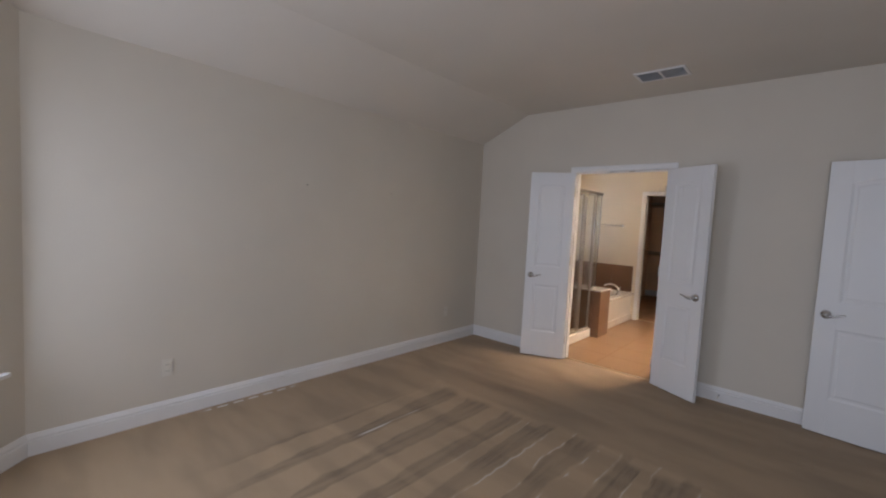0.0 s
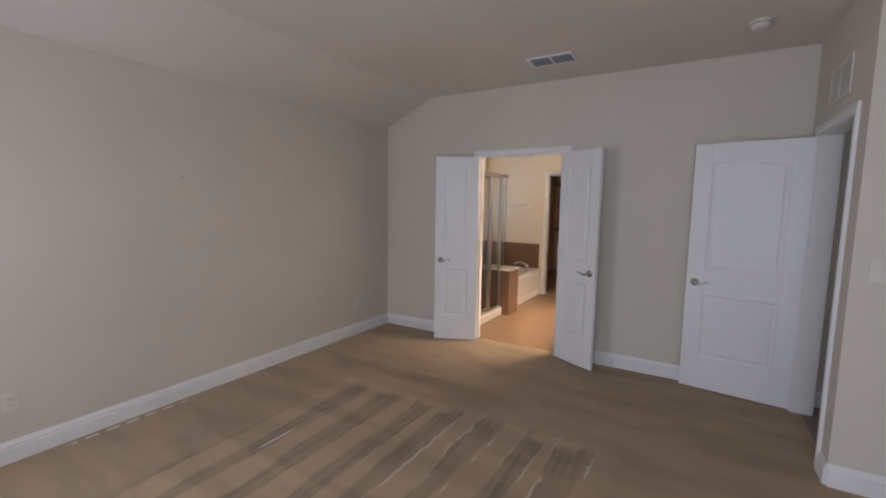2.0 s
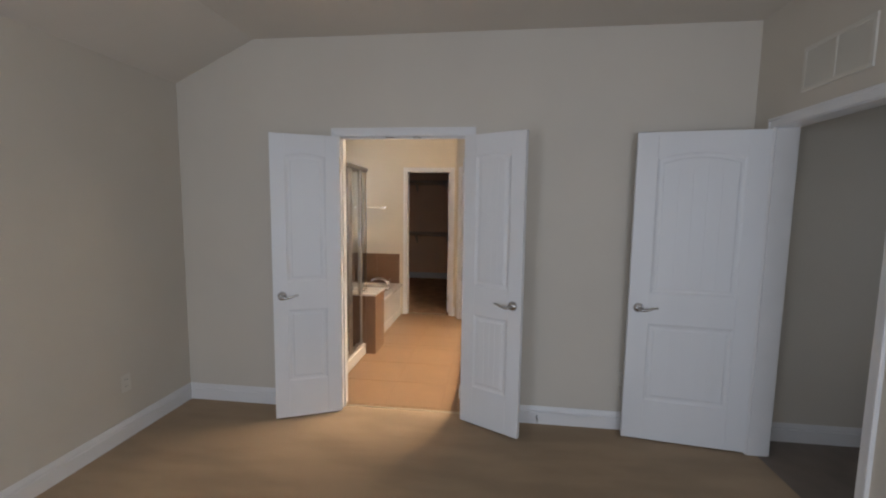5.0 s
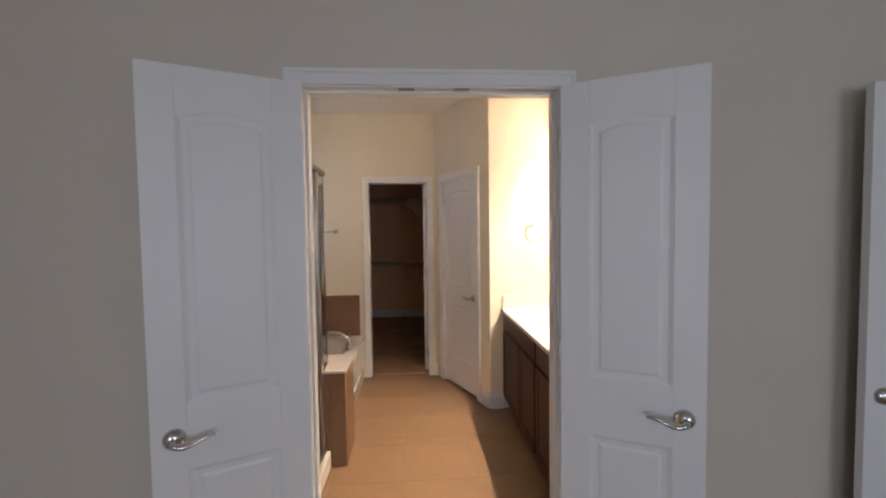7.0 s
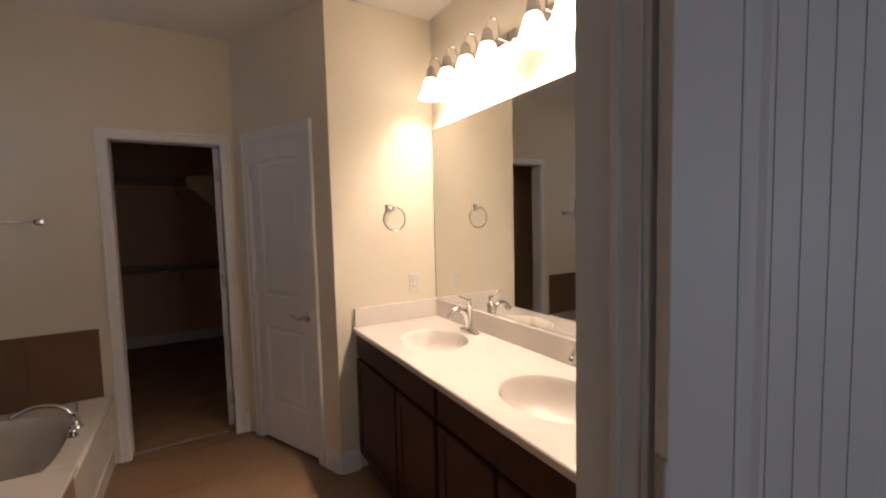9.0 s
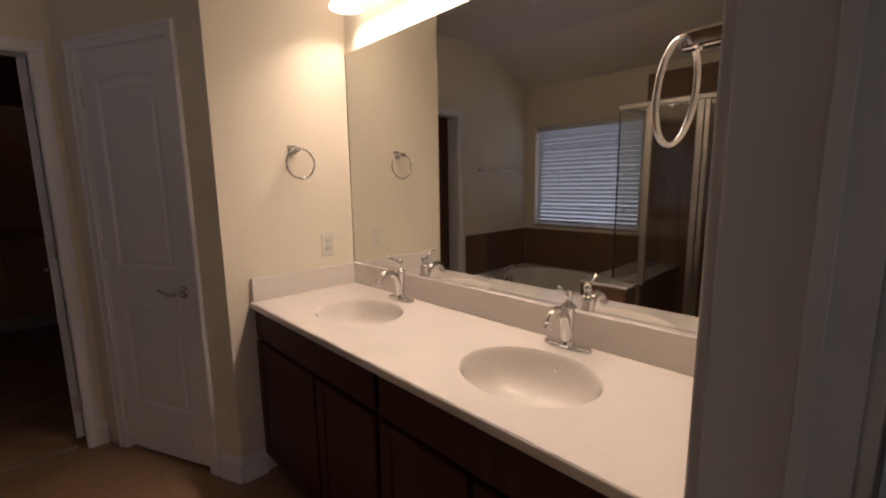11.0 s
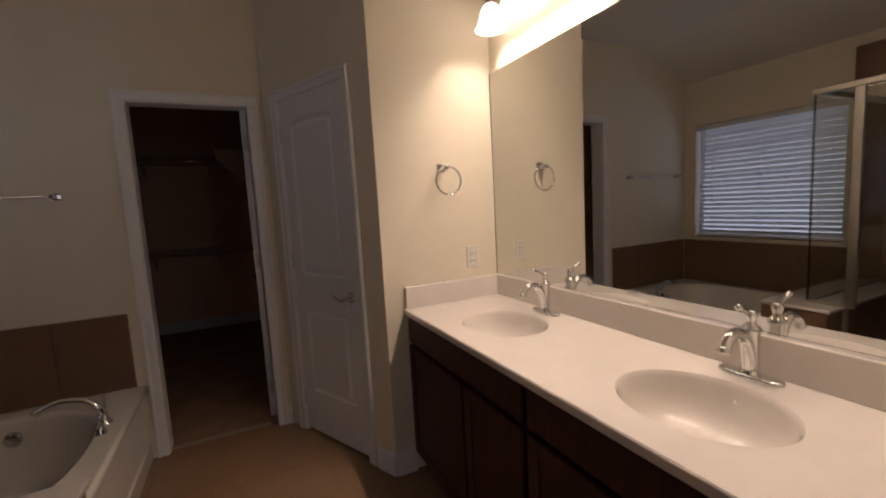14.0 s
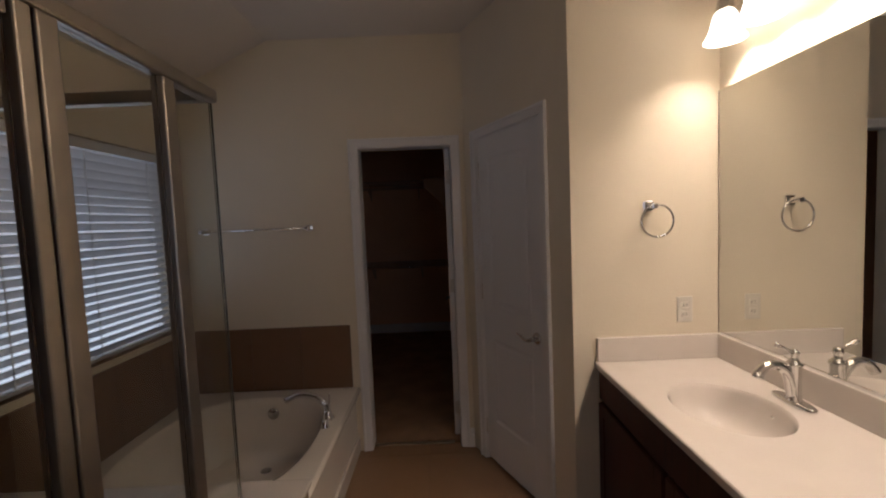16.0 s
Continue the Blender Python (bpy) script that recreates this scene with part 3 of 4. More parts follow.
# skirting
baseboard((-OPEN_L - 0.064, 0), (LEFT, 0))
baseboard((RIGHT, 0), (OPEN + 0.064, 0))
baseboard((LEFT, 0), (LEFT, -4.18))
baseboard((LEFT, -4.18), (-0.42, BACK))
baseboard((-0.42, BACK), (SIDE, BACK))
baseboard((SIDE, BACK), (SIDE, -1.2))
baseboard((SIDE, -1.2), (RIGHT, -1.2))
baseboard((RIGHT, -1.2), (RIGHT, ENTRY[0] - 0.064))
baseboard((RIGHT, ENTRY[1] + 0.064), (RIGHT, 0))
baseboard((SIDE + 1.6, 0), (RIGHT + 0.12, 0))
baseboard((LIN_A.x, FAR), (0.106, FAR))
LIN_C = LIN_B + (LIN_A - LIN_B) * (0.130 / LIN_LEN)
baseboard((LIN_B.x, LIN_B.y), (LIN_C.x, LIN_C.y))
baseboard((0.66, VANITY_END), (LIN_B.x, VANITY_END))
baseboard((0.15, CLOSET_BACK), (-1.30, CLOSET_BACK))
baseboard((0.15, FAR + 0.12), (0.15, CLOSET_BACK))


# ---- windows ----
def window(name, w, h, m, label, sashes=2, lip=0.035, sill=None):
    """A window in its opening; local x across, y outward, z up from the sill."""
    top = thing(name, label, "window", m, "structure")
    f = 0.045
    fr = bm_new()
    for a, b in (((0, 0.09, 0), (w, 0.14, f)), ((0, 0.09, h - f), (w, 0.14, h)), ((0, 0.09, f), (f, 0.14, h - f)), ((w - f, 0.09, f), (w, 0.14, h - f))):
        add_box(fr, a, b, 0.003, 1)
    for k in range(1, sashes):
        add_box(fr, (w * k / sashes - 0.02, 0.092, f), (w * k / sashes + 0.02, 0.138, h - f), 0.003, 1)
    part("window_frame", fr, TRIM, top)
    part("window_sill", add_box(bm_new(), (-0.04 if lip > 0 else 0.0, -lip, -0.02 if lip > 0 else 0.0), (w + 0.04 if lip > 0 else w, 0.09, 0.004), 0.004 if lip > 0 else 0.001), sill or TRIM, top)
    for k in range(sashes):
        p = part("pane", boxes(((w * k / sashes + 0.02, 0.112, f), (w * (k + 1) / sashes - 0.02, 0.116, h - f))), PANE, top)
        p.visible_shadow = False
    return top


# local y runs outward through the wall
window("window_1", 1.40, 1.57, BAY @ pose(1.55, 0, 0.53, 0, 0, 180), "white bedroom window with a low sill")
window("window_2", 1.75, 1.57, pose(2.5, BACK, 0.53, 0, 0, 180), "wide white bedroom window in the back wall")
# unseen window, added as a source for the hall's light
window("window_4", 0.75, 1.2, pose(SIDE + 1.6, -0.2, 0.9, 0, 0, -90), "unseen white window added to light the hall", 1)
window("window_3", WIN[1] - WIN[0], WIN[3] - WIN[2], pose(LEFT, WIN[0], WIN[2], 0, 0, 90), "bathroom window behind closed blinds", 1, -0.002, BROWNT)
window_light("window_light_bay", BAY @ Vector((0.85, -0.05, 1.32)), BAY @ Vector((0.85, 1.5, 1.25)), 1.3, 1.45, BAY_POWER)
window_light("window_light_bath", (LEFT - 0.085, (WIN[0] + WIN[1]) / 2, (WIN[2] + WIN[3]) / 2), (0, (WIN[0] + WIN[1]) / 2, (WIN[2] + WIN[3]) / 2), 1.1, 1.05, BATH_POWER)
# fill lamp in the added hall window
window_light("window_light_hall", (SIDE + 1.66, -0.575, 1.5), (SIDE, -0.575, 1.6), 0.7, 1.1, 2.5)
window_light("window_light_back", (1.62, BACK - 0.05, 1.32), (1.62, BACK + 1.5, 1.25), 1.7, 1.45, BACK_POWER)

# ---- bathroom, built in ----
# vanity cabinets
def cabinet_front(parent, name, y0, y1, z0, z1, x):
    """A framed flat front, facing -x."""
    bm = bm_new()
    add_box(bm, (x - 0.018, y0, z0), (x, y1, z1), 0.004)
    ob = part(name, bm, CAB, parent)
    if z1 - z0 > 0.3:
        fr = bm_new()
        s = 0.055
        for a, b in (((y0 + 0.002, z0 + 0.002), (y0 + s, z1 - 0.002)), ((y1 - s, z0 + 0.002), (y1 - 0.002, z1 - 0.002)), ((y0 + s, z0 + 0.002), (y1 - s, z0 + s)), ((y0 + s, z1 - s), (y1 - s, z1 - 0.002))):
            add_box(fr, (x - 0.0225, a[0], a[1]), (x - 0.0175, b[0], b[1]), 0.0015, 1)
        part("door_frame_rail", fr, CAB, ob)
    return ob


CF = 0.676
for y0, y1, split in ((1.02, VANITY_END - 0.004, 1.415), (TH + 0.004, 1.016, 0.628)):
    cab = thing("vanity_cabinet", "dark cherry wood vanity cabinet below the white counter", "cabinet", None, "", "vanity cabinets")
    part("body", boxes(((CF, y0, 0.10), (MIRROR_WALL - 0.004, y1, 0.70))), CAB, cab)
    part("top_frame", boxes(((CF, y0, 0.70), (CF + 0.02, y1, 0.843)), ((CF + 0.02, y0, 0.70), (MIRROR_WALL - 0.004, y0 + 0.018, 0.843)), ((CF + 0.02, y1 - 0.018, 0.70), (MIRROR_WALL - 0.004, y1, 0.843))), CAB, cab)
    part("toe_kick", boxes(((CF + 0.07, y0, 0.0), (CF + 0.09, y1, 0.10))), CAB, cab, "recessed dark toe kick")
    cabinet_front(cab, "drawer_front", y0 + 0.012, y1 - 0.012, 0.705, 0.834, CF)
    cabinet_front(cab, "cabinet_door", split + 0.008, y1 - 0.012, 0.112, 0.690, CF)
    cabinet_front(cab, "cabinet_door", y0 + 0.012, split - 0.008, 0.112, 0.690, CF)

# counter with two basins
CT, CFRONT = 0.873, 0.648
SINKS = ((0.916, 1.494), (0.916, 0.645))
SA, SB = 0.172, 0.208


def ring_verts(bm, cx, cy, a, b, z, n=56, e=2.0):
    out = []
    for k in range(n):
        t = 2 * math.pi * k / n
        c, s = math.cos(t), math.sin(t)
        out.append(bm.verts.new((cx + a * math.copysign(abs(c) ** (2 / e), c), cy + b * math.copysign(abs(s) ** (2 / e), s), z)))
    return out


def slab_with_holes(x0, y0, x1, y1, z1, z0, holes):
    """A slab whose top is pierced by rounded holes (cx, cy, a, b, e)."""
    bm = bm_new()
    c = [bm.verts.new((x, y, z1)) for x, y in ((x0, y0), (x1, y0), (x1, y1), (x0, y1))]
    edges = [bm.edges.new((c[i], c[(i + 1) % 4])) for i in range(4)]
    rims = []
    for cx, cy, a, b, e in holes:
        r = ring_verts(bm, cx, cy, a, b, z1, e=e)
        rims.append(r)
        edges += [bm.edges.new((r[i], r[(i + 1) % len(r)])) for i in range(len(r))]
    bmesh.ops.triangle_fill(bm, use_beauty=True, use_dissolve=False, edges=edges)
    low = [bm.verts.new((v.co.x, v.co.y, z0)) for v in c]
    for i in range(4):
        bm.faces.new((c[i], low[i], low[(i + 1) % 4], c[(i + 1) % 4]))
    for r in rims:
        lo = [bm.verts.new((v.co.x, v.co.y, z0)) for v in r]
        n = len(r)
        for i in range(n):
            bm.faces.new((r[i], r[(i + 1) % n], lo[(i + 1) % n], lo[i]))
    bmesh.ops.recalc_face_normals(bm, faces=bm.faces)
    for f in bm.faces:
        if f.normal.z < -0.5 and abs(f.calc_center_median().z - z1) < 1e-4:
            f.normal_flip()
    return bm


def basin(cx, cy, a, b, z, steps, e=2.0, n=56):
    """A bowl: rings of (scale, depth) from the rim down."""
    bm = bm_new()
    rings = [ring_verts(bm, cx, cy, a * s, b * s, z - d, n, e) for s, d in steps]
    for p, q in zip(rings, rings[1:]):
        for k in range(n):
            f = bm.faces.new((p[k], p[(k + 1) % n], q[(k + 1) % n], q[k]))
            f.smooth = True
    f = bm.faces.new(rings[-1])
    f.smooth = True
    bmesh.ops.recalc_face_normals(bm, faces=bm.faces)
    if bm.faces[-1].normal.z < 0:
        bmesh.ops.reverse_faces(bm, faces=bm.faces)
    return bm


top = thing("countertop", "cream cultured marble vanity counter with two oval basins", "countertop")
ctop = slab_with_holes(CFRONT, TH + 0.003, MIRROR_WALL - 0.002, VANITY_END - 0.003, CT, CT - 0.026, [(x, y, SA, SB, 2.0) for x, y in SINKS])
part("counter", ctop, STONE, top)
part("front_edge", add_box(bm_new(), (CFRONT - 0.004, TH + 0.003, CT - 0.030), (CFRONT + 0.004, VANITY_END - 0.003, CT - 0.0015), 0.004), STONE, top)
part("backsplash", add_box(bm_new(), (MIRROR_WALL - 0.022, TH + 0.003, CT), (MIRROR_WALL - 0.002, VANITY_END - 0.022, CT + 0.112), 0.003), STONE, top)
part("side_splash", add_box(bm_new(), (CFRONT + 0.006, VANITY_END - 0.021, CT), (MIRROR_WALL - 0.002, VANITY_END - 0.003, CT + 0.112), 0.003), STONE, top)
BOWL = [(1.0, 0.001), (0.985, 0.004), (0.96, 0.016), (0.92, 0.045), (0.84, 0.082), (0.70, 0.112), (0.50, 0.130), (0.28, 0.138), (0.11, 0.141)]
for x, y in SINKS:
    b = part("basin", basin(x, y, SA, SB, CT, BOWL), STONE, top, "oval cream basin")
    part("drain", add_lathe(bm_new(), [(0, -0.1375), (0.018, -0.1375), (0.024, -0.139), (0.026, -0.1415), (0, -0.1415)], pose(x, y, CT)), CHROME, b, "chrome drain")
    part("overflow", add_lathe(bm_new(), [(0, 0.002), (0.012, 0.002), (0.014, 0.0), (0, 0)], pose(x + SA * 0.93, y, CT - 0.045, 0, -72, 0)), CHROME, b, "chrome overflow ring")


def faucet(m):
    """A single-hole faucet on an oval plate; the spout points along local -x."""
    f = thing("basin_faucet", "polished chrome single-lever faucet on the counter", "faucet", m, "", "vanity faucets")
    bm = bm_new()
    n = 32
    rings = []
    for k, z in ((0.97, 0.0), (1.0, 0.003), (1.0, 0.008), (0.96, 0.013), (0.86, 0.0155), (0.45, 0.0165)):
        ring = []
        for q in range(n):
            t = 2 * math.pi * q / n
            ring.append(bm.verts.new((0.030 * k * math.copysign(abs(math.cos(t)) ** 0.8, math.cos(t)), 0.086 * math.sin(t) - (1 - k) * 0.029 * math.sin(t), z)))
        rings.append(ring)
    for a, b in zip(rings, rings[1:]):
        for q in range(n):
            bm.faces.new((a[q], a[(q + 1) % n], b[(q + 1) % n], b[q])).smooth = True
    bm.faces.new(rings[-1])
    bm.faces.new(list(reversed(rings[0])))
    part("base_plate", bm, CHROME, f)
    part("column", add_lathe(bm_new(), [(0, 0.012), (0.027, 0.012), (0.0255, 0.018), (0.0225, 0.030), (0.0215, 0.080), (0.0225, 0.130), (0.0255, 0.134), (0.0255, 0.140), (0.0235, 0.144), (0.018, 0.149), (0.0125, 0.154), (0.0115, 0.164), (0.0145, 0.170), (0.016, 0.178), (0.0135, 0.187), (0.007, 0.192), (0, 0.193)]), CHROME, f)
    bm = bm_new()
    pts = curve_pts([(-0.004, 0, 0.030), (-0.012, 0, 0.078), (-0.030, 0, 0.117), (-0.064, 0, 0.139), (-0.102, 0, 0.133), (-0.126, 0, 0.108)], 8)
    add_tube(bm, pts, [0.0205 - 0.0055 * math.sin(math.pi * 0.5 * i / len(pts)) + 0.002 * (i / len(pts)) ** 4 for i in range(len(pts))], 18)
    add_lathe(bm, [(0, 0.0), (0.0165, 0.0), (0.018, 0.003), (0.0175, 0.012), (0.015, 0.018), (0, 0.018)], pose(-0.131, 0, 0.096, 0, 22, 0), 18)
    part("spout", bm, CHROME, f)
    bm = bm_new()
    pts = curve_pts([(0.0, 0, 0.180), (-0.018, 0, 0.188), (-0.040, 0, 0.199), (-0.058, 0, 0.207)], 8)
    add_tube(bm, pts, [0.0095 - 0.0045 * math.sin(math.pi * i / len(pts)) for i in range(len(pts))], 10)
    add_lathe(bm, [(0, 0), (0.0085, 0.002), (0.0105, 0.010), (0.008, 0.018), (0, 0.020)], pose(-0.052, 0, 0.204, 0, -68, 0), 12)
    part("lever", bm, CHROME, f)
    return f


TALL = Matrix.Diagonal((0.98, 0.98, 1.0, 1.0))
fau = faucet(pose(1.142, 1.490, CT) @ TALL)
copy_thing(fau, pose(1.152, 0.652, CT) @ TALL)

# mirror
SEAM = mat("mirror_edge_brown", (0.16, 0.12, 0.085), 0.4)
mir = thing("vanity_mirror", "large frameless wall mirror above the vanity", "mirror")
part("glass", boxes(((MIRROR_WALL - 0.006, TH + 0.012, CT + 0.114), (MIRROR_WALL - 0.0005, VANITY_END - 0.006, 2.072))), MIRROR, mir)
part("edge_seam", boxes(((MIRROR_WALL - 0.0066, VANITY_END - 0.006, CT + 0.114), (MIRROR_WALL - 0.0005, VANITY_END - 0.001, 2.072))), SEAM, mir, "dark unsilvered mirror edge")
part("channel", boxes(((MIRROR_WALL - 0.009, TH + 0.012, CT + 0.1125), (MIRROR_WALL - 0.0065, VANITY_END - 0.023, CT + 0.120))), CHROME, mir, "thin metal channel under the mirror")


# vanity lights
def vanity_light(m):
    """A bar with four bell shades; local y along the wall, -x into the room."""
    v = thing("vanity_light", "chrome bar wall light with four lit bell glass shades", "wall light", m, "", "vanity lights")
    part("backplate", add_box(bm_new(), (-0.022, -0.36, -0.028), (0, 0.36, 0.028), 0.008, 3), CHROME, v)
    for k in range(4):
        y = (k - 1.5) * 0.183
        bm = bm_new()
        loop = [(-0.020, y, 0.0), (-0.045, y, 0.002), (-0.050, y, 0.05), (-0.075, y, 0.088), (-0.108, y, 0.083), (-0.122, y, 0.055), (-0.120, y, 0.03)]
        add_tube(bm, curve_pts(loop, 6), 0.0055, 8)
        arm = part("arm", bm, CHROME, v, "looped chrome arm")
        part("socket_cup", add_lathe(bm_new(), [(0, 0.046), (0.012, 0.046), (0.022, 0.036), (0.028, 0.010), (0.0315, -0.016), (0.033, -0.020), (0.031, -0.024), (0, -0.024)], pose(-0.12, y, -0.012)), NICKEL, arm, "dull nickel shade holder")
        prof = [(0.028, -0.022), (0.036, -0.031), (0.044, -0.052), (0.051, -0.080), (0.060, -0.106), (0.071, -0.128), (0.074, -0.131), (0.071, -0.128), (0.057, -0.106), (0.048, -0.080), (0.041, -0.052), (0.033, -0.031), (0.026, -0.024)]
        sh = part("shade", add_lathe(bm_new(), prof, pose(-0.12, y, -0.012), 28), SHADE, v, "glowing white bell glass shade")
        part("bulb", add_lathe(bm_new(), [(0, -0.085), (0.014, -0.080), (0.020, -0.062), (0.016, -0.040), (0.011, -0.015), (0, -0.012)], pose(-0.12, y, -0.012), 16), BULB, sh)
    return v


BULB = bpy.data.materials.new("lit_bulb")
BULB.use_nodes = True
_bb = BULB.node_tree.nodes["Principled BSDF"]
_bb.inputs["Emission Color"].default_value = (1.0, 0.79, 0.585, 1)
_bb.inputs["Emission Strength"].default_value = BULB_GLOW
vl = vanity_light(pose(MIRROR_WALL, 1.506, 2.35))
copy_thing(vl, pose(MIRROR_WALL, 0.645, 2.35))


# towel rings, bar, plates
def towel_ring(m, reach=0.055, shift=0.012, lean=0.0):
    """Local -y into the room."""
    r = thing("towel_ring", "chrome towel ring on a square wall post", "towel ring", m, "", "towel rings")
    part("wall_plate", add_box(bm_new(), (-0.023, -0.010, -0.023), (0.023, 0, 0.023), 0.005, 2), CHROME, r)
    part("post", add_box(bm_new(), (-0.012, -reach - 0.008, -0.014), (0.012, -0.008, 0.010), 0.004, 2), CHROME, r)
    pts = [(shift + 0.070 * math.sin(t), -reach - lean * (1 - math.cos(t)), -0.068 + 0.070 * math.cos(t)) for t in (2 * math.pi * k / 48 for k in range(48))]
    part("ring", add_tube(bm_new(), pts, 0.0048, 8, True), CHROME, r)
    return r


towel_ring(pose(0.896, VANITY_END, 1.577), 0.062)
towel_ring(pose(0.632, TH, 1.590, 0, 0, 178), 0.092, 0.0, 0.009)

bar = thing("towel_bar", "chrome towel bar on the wall above the tub", "towel bar")
BX0, BX1, BZ = -1.59, -0.905, 1.541
part("bar", add_tube(bm_new(), [(BX0, FAR - 0.065, BZ), (BX1, FAR - 0.065, BZ)], 0.008, 12), CHROME, bar)
for x in (BX0, BX1):
    b = bm_new()
    add_box(b, (x - 0.022, FAR - 0.010, BZ - 0.022), (x + 0.022, FAR, BZ + 0.022), 0.005)
    add_box(b, (x - 0.012, FAR - 0.080, BZ - 0.012), (x + 0.012, FAR - 0.008, BZ + 0.012), 0.004)
    part("bracket", b, CHROME, bar)


def wall_plate(name, m, label, w=0.072, h=0.118, kind="outlet"):
    """A cover plate; local -y into the room."""
    p = thing(name, label, "switch" if kind == "switch" else "outlet", m)
    part("cover", add_box(bm_new(), (-w / 2, -0.006, -h / 2), (w / 2, 0, h / 2), 0.003), PLATE, p)
    if kind == "switch":
        n = max(1, round(w / 0.05))
        for k in range(n):
            x = (k - (n - 1) / 2) * 0.046
            part("rocker", add_box(bm_new(), (x - 0.016, -0.010, -0.033), (x + 0.016, -0.005, 0.033), 0.002), PLATE, p)
    else:
        for z in (-0.021, 0.021):
            s = part("socket", add_box(bm_new(), (-0.017, -0.0085, z - 0.014), (0.017, -0.005, z + 0.014), 0.004), PLATE, p)
            part("slot", boxes(((-0.008, -0.0092, z - 0.005), (-0.006, -0.0083, z + 0.005)), ((0.006, -0.0092, z - 0.005), (0.008, -0.0083, z + 0.005))), SLOT, s)
    return p


wall_plate("outlet", pose(1.060, VANITY_END, 1.10), "cream electrical outlet above the vanity counter")
wall_plate("outlet", pose(LEFT, -3.485, 0.357, 0, 0, 90), "cream electrical outlet low on the bedroom wall")
wall_plate("outlet", pose(LEFT, -0.585, 0.375, 0, 0, 90), "cream electrical outlet near the room corner")
wall_plate("outlet", pose(1.59, 0, 0.375), "cream electrical outlet behind the entry door")
wall_plate("light_switch", pose(2.437, -1.2, 1.218), "cream double light switch plate", 0.118, 0.118, "switch")

# tub
TUB_Y0, TUB_X1, DECK = 1.55, -0.643, 0.449
tub = thing("bathtub", "cream drop-in bathtub with a panelled apron", "bathtub")
TC = (-1.195, 2.225)
deck = slab_with_holes(LEFT + 0.002, TUB_Y0, TUB_X1, FAR - 0.002, DECK, DECK - 0.04, [(TC[0], TC[1], 0.46, 0.53, 2.6)])
part("deck", deck, PORC, tub)
part("deck_lip", add_tube(bm_new(), [(TUB_X1 - 0.004, TUB_Y0 + 0.01, DECK - 0.02), (TUB_X1 - 0.004, FAR - 0.004, DECK - 0.02)], 0.0195, 12), PORC, tub)
part("basin", basin(TC[0], TC[1], 0.46, 0.53, DECK, [(1.0, -0.004), (0.985, 0.003), (0.96, 0.02), (0.93, 0.09), (0.88, 0.20), (0.82, 0.29), (0.74, 0.335), (0.6, 0.348), (0.3, 0.352)], 2.6), PORC, tub, "deep cream oval tub basin")
ap = bm_new()
add_box(ap, (TUB_X1 - 0.045, TUB_Y0, 0), (TUB_X1 - 0.022, FAR - 0.002, DECK - 0.04))
part("apron", ap, PORC, tub)
part("apron_foot", add_box(bm_new(), (TUB_X1 - 0.022, TUB_Y0, 0), (TUB_X1 - 0.006, FAR - 0.002, 0.105), 0.004), PORC, tub)
part("apron_rail", add_box(bm_new(), (TUB_X1 - 0.022, TUB_Y0, DECK - 0.10), (TUB_X1 - 0.014, FAR - 0.002, DECK - 0.041), 0.003), PORC, tub)
part("drain", add_lathe(bm_new(), [(0, 0.006), (0.020, 0.006), (0.034, 0.002), (0.036, 0), (0, 0)], pose(TC[0] + 0.05, TC[1] + 0.30, DECK - 0.351)), NICKEL, tub, "metal tub drain")
part("overflow_plate", add_lathe(bm_new(), [(0, 0.014), (0.030, 0.012), (0.036, 0.004), (0.037, 0), (0, 0)], pose(TC[0] + 0.035, TC[1] + 0.486, DECK - 0.085, 83, 0, 0)), NICKEL, tub, "round metal overflow plate")

tf = thing("tub_faucet", "chrome arched tub faucet on the deck corner", "faucet", pose(-0.728, 2.435, DECK))
part("base", add_lathe(bm_new(), [(0, 0.05), (0.018, 0.05), (0.021, 0.03), (0.028, 0.012), (0.034, 0.006), (0.036, 0), (0, 0)]), CHROME, tf)
sp = curve_pts([(0, 0, 0.03), (-0.012, -0.004, 0.085), (-0.07, -0.002, 0.132), (-0.16, 0.006, 0.140), (-0.245, 0.01, 0.108)], 8)
part("spout", add_tube(bm_new(), sp, [0.019 - 0.004 * i / len(sp) for i in range(len(sp))], 14), CHROME, tf)
b = bm_new()
add_lathe(b, [(0, 0.045), (0.016, 0.043), (0.019, 0.02), (0.024, 0.006), (0.026, 0), (0, 0)], pose(0.012, -0.11, 0))
add_tube(b, curve_pts([(0.012, -0.11, 0.04), (0.014, -0.108, 0.065), (0.018, -0.10, 0.095)], 6), 0.007, 10)
part("valve_lever", b, CHROME, tf)
b = bm_new()
add_tube(b, curve_pts([(0.006, 0, 0.05), (0.01, 0.004, 0.10), (0.012, 0.006, 0.135)], 5), 0.006, 8)
part("diverter", b, CHROME, tf)

# bench between tub and shower
BEN0, BENX, BENZ = 1.19, -0.549, 0.647
bench = thing("shower_bench", "brown tiled shower bench with a cream stone top", "bench")
part("core", boxes(((LEFT + 0.012, BEN0 + 0.008, 0), (BENX - 0.008, TUB_Y0 - 0.008, BENZ - 0.022))), BGROUT, bench)
part("top", add_box(bm_new(), (LEFT + 0.011, BEN0 - 0.012, BENZ - 0.022), (BENX + 0.012, TUB_Y0, BENZ), 0.006), STONE, bench, "cream stone bench top")

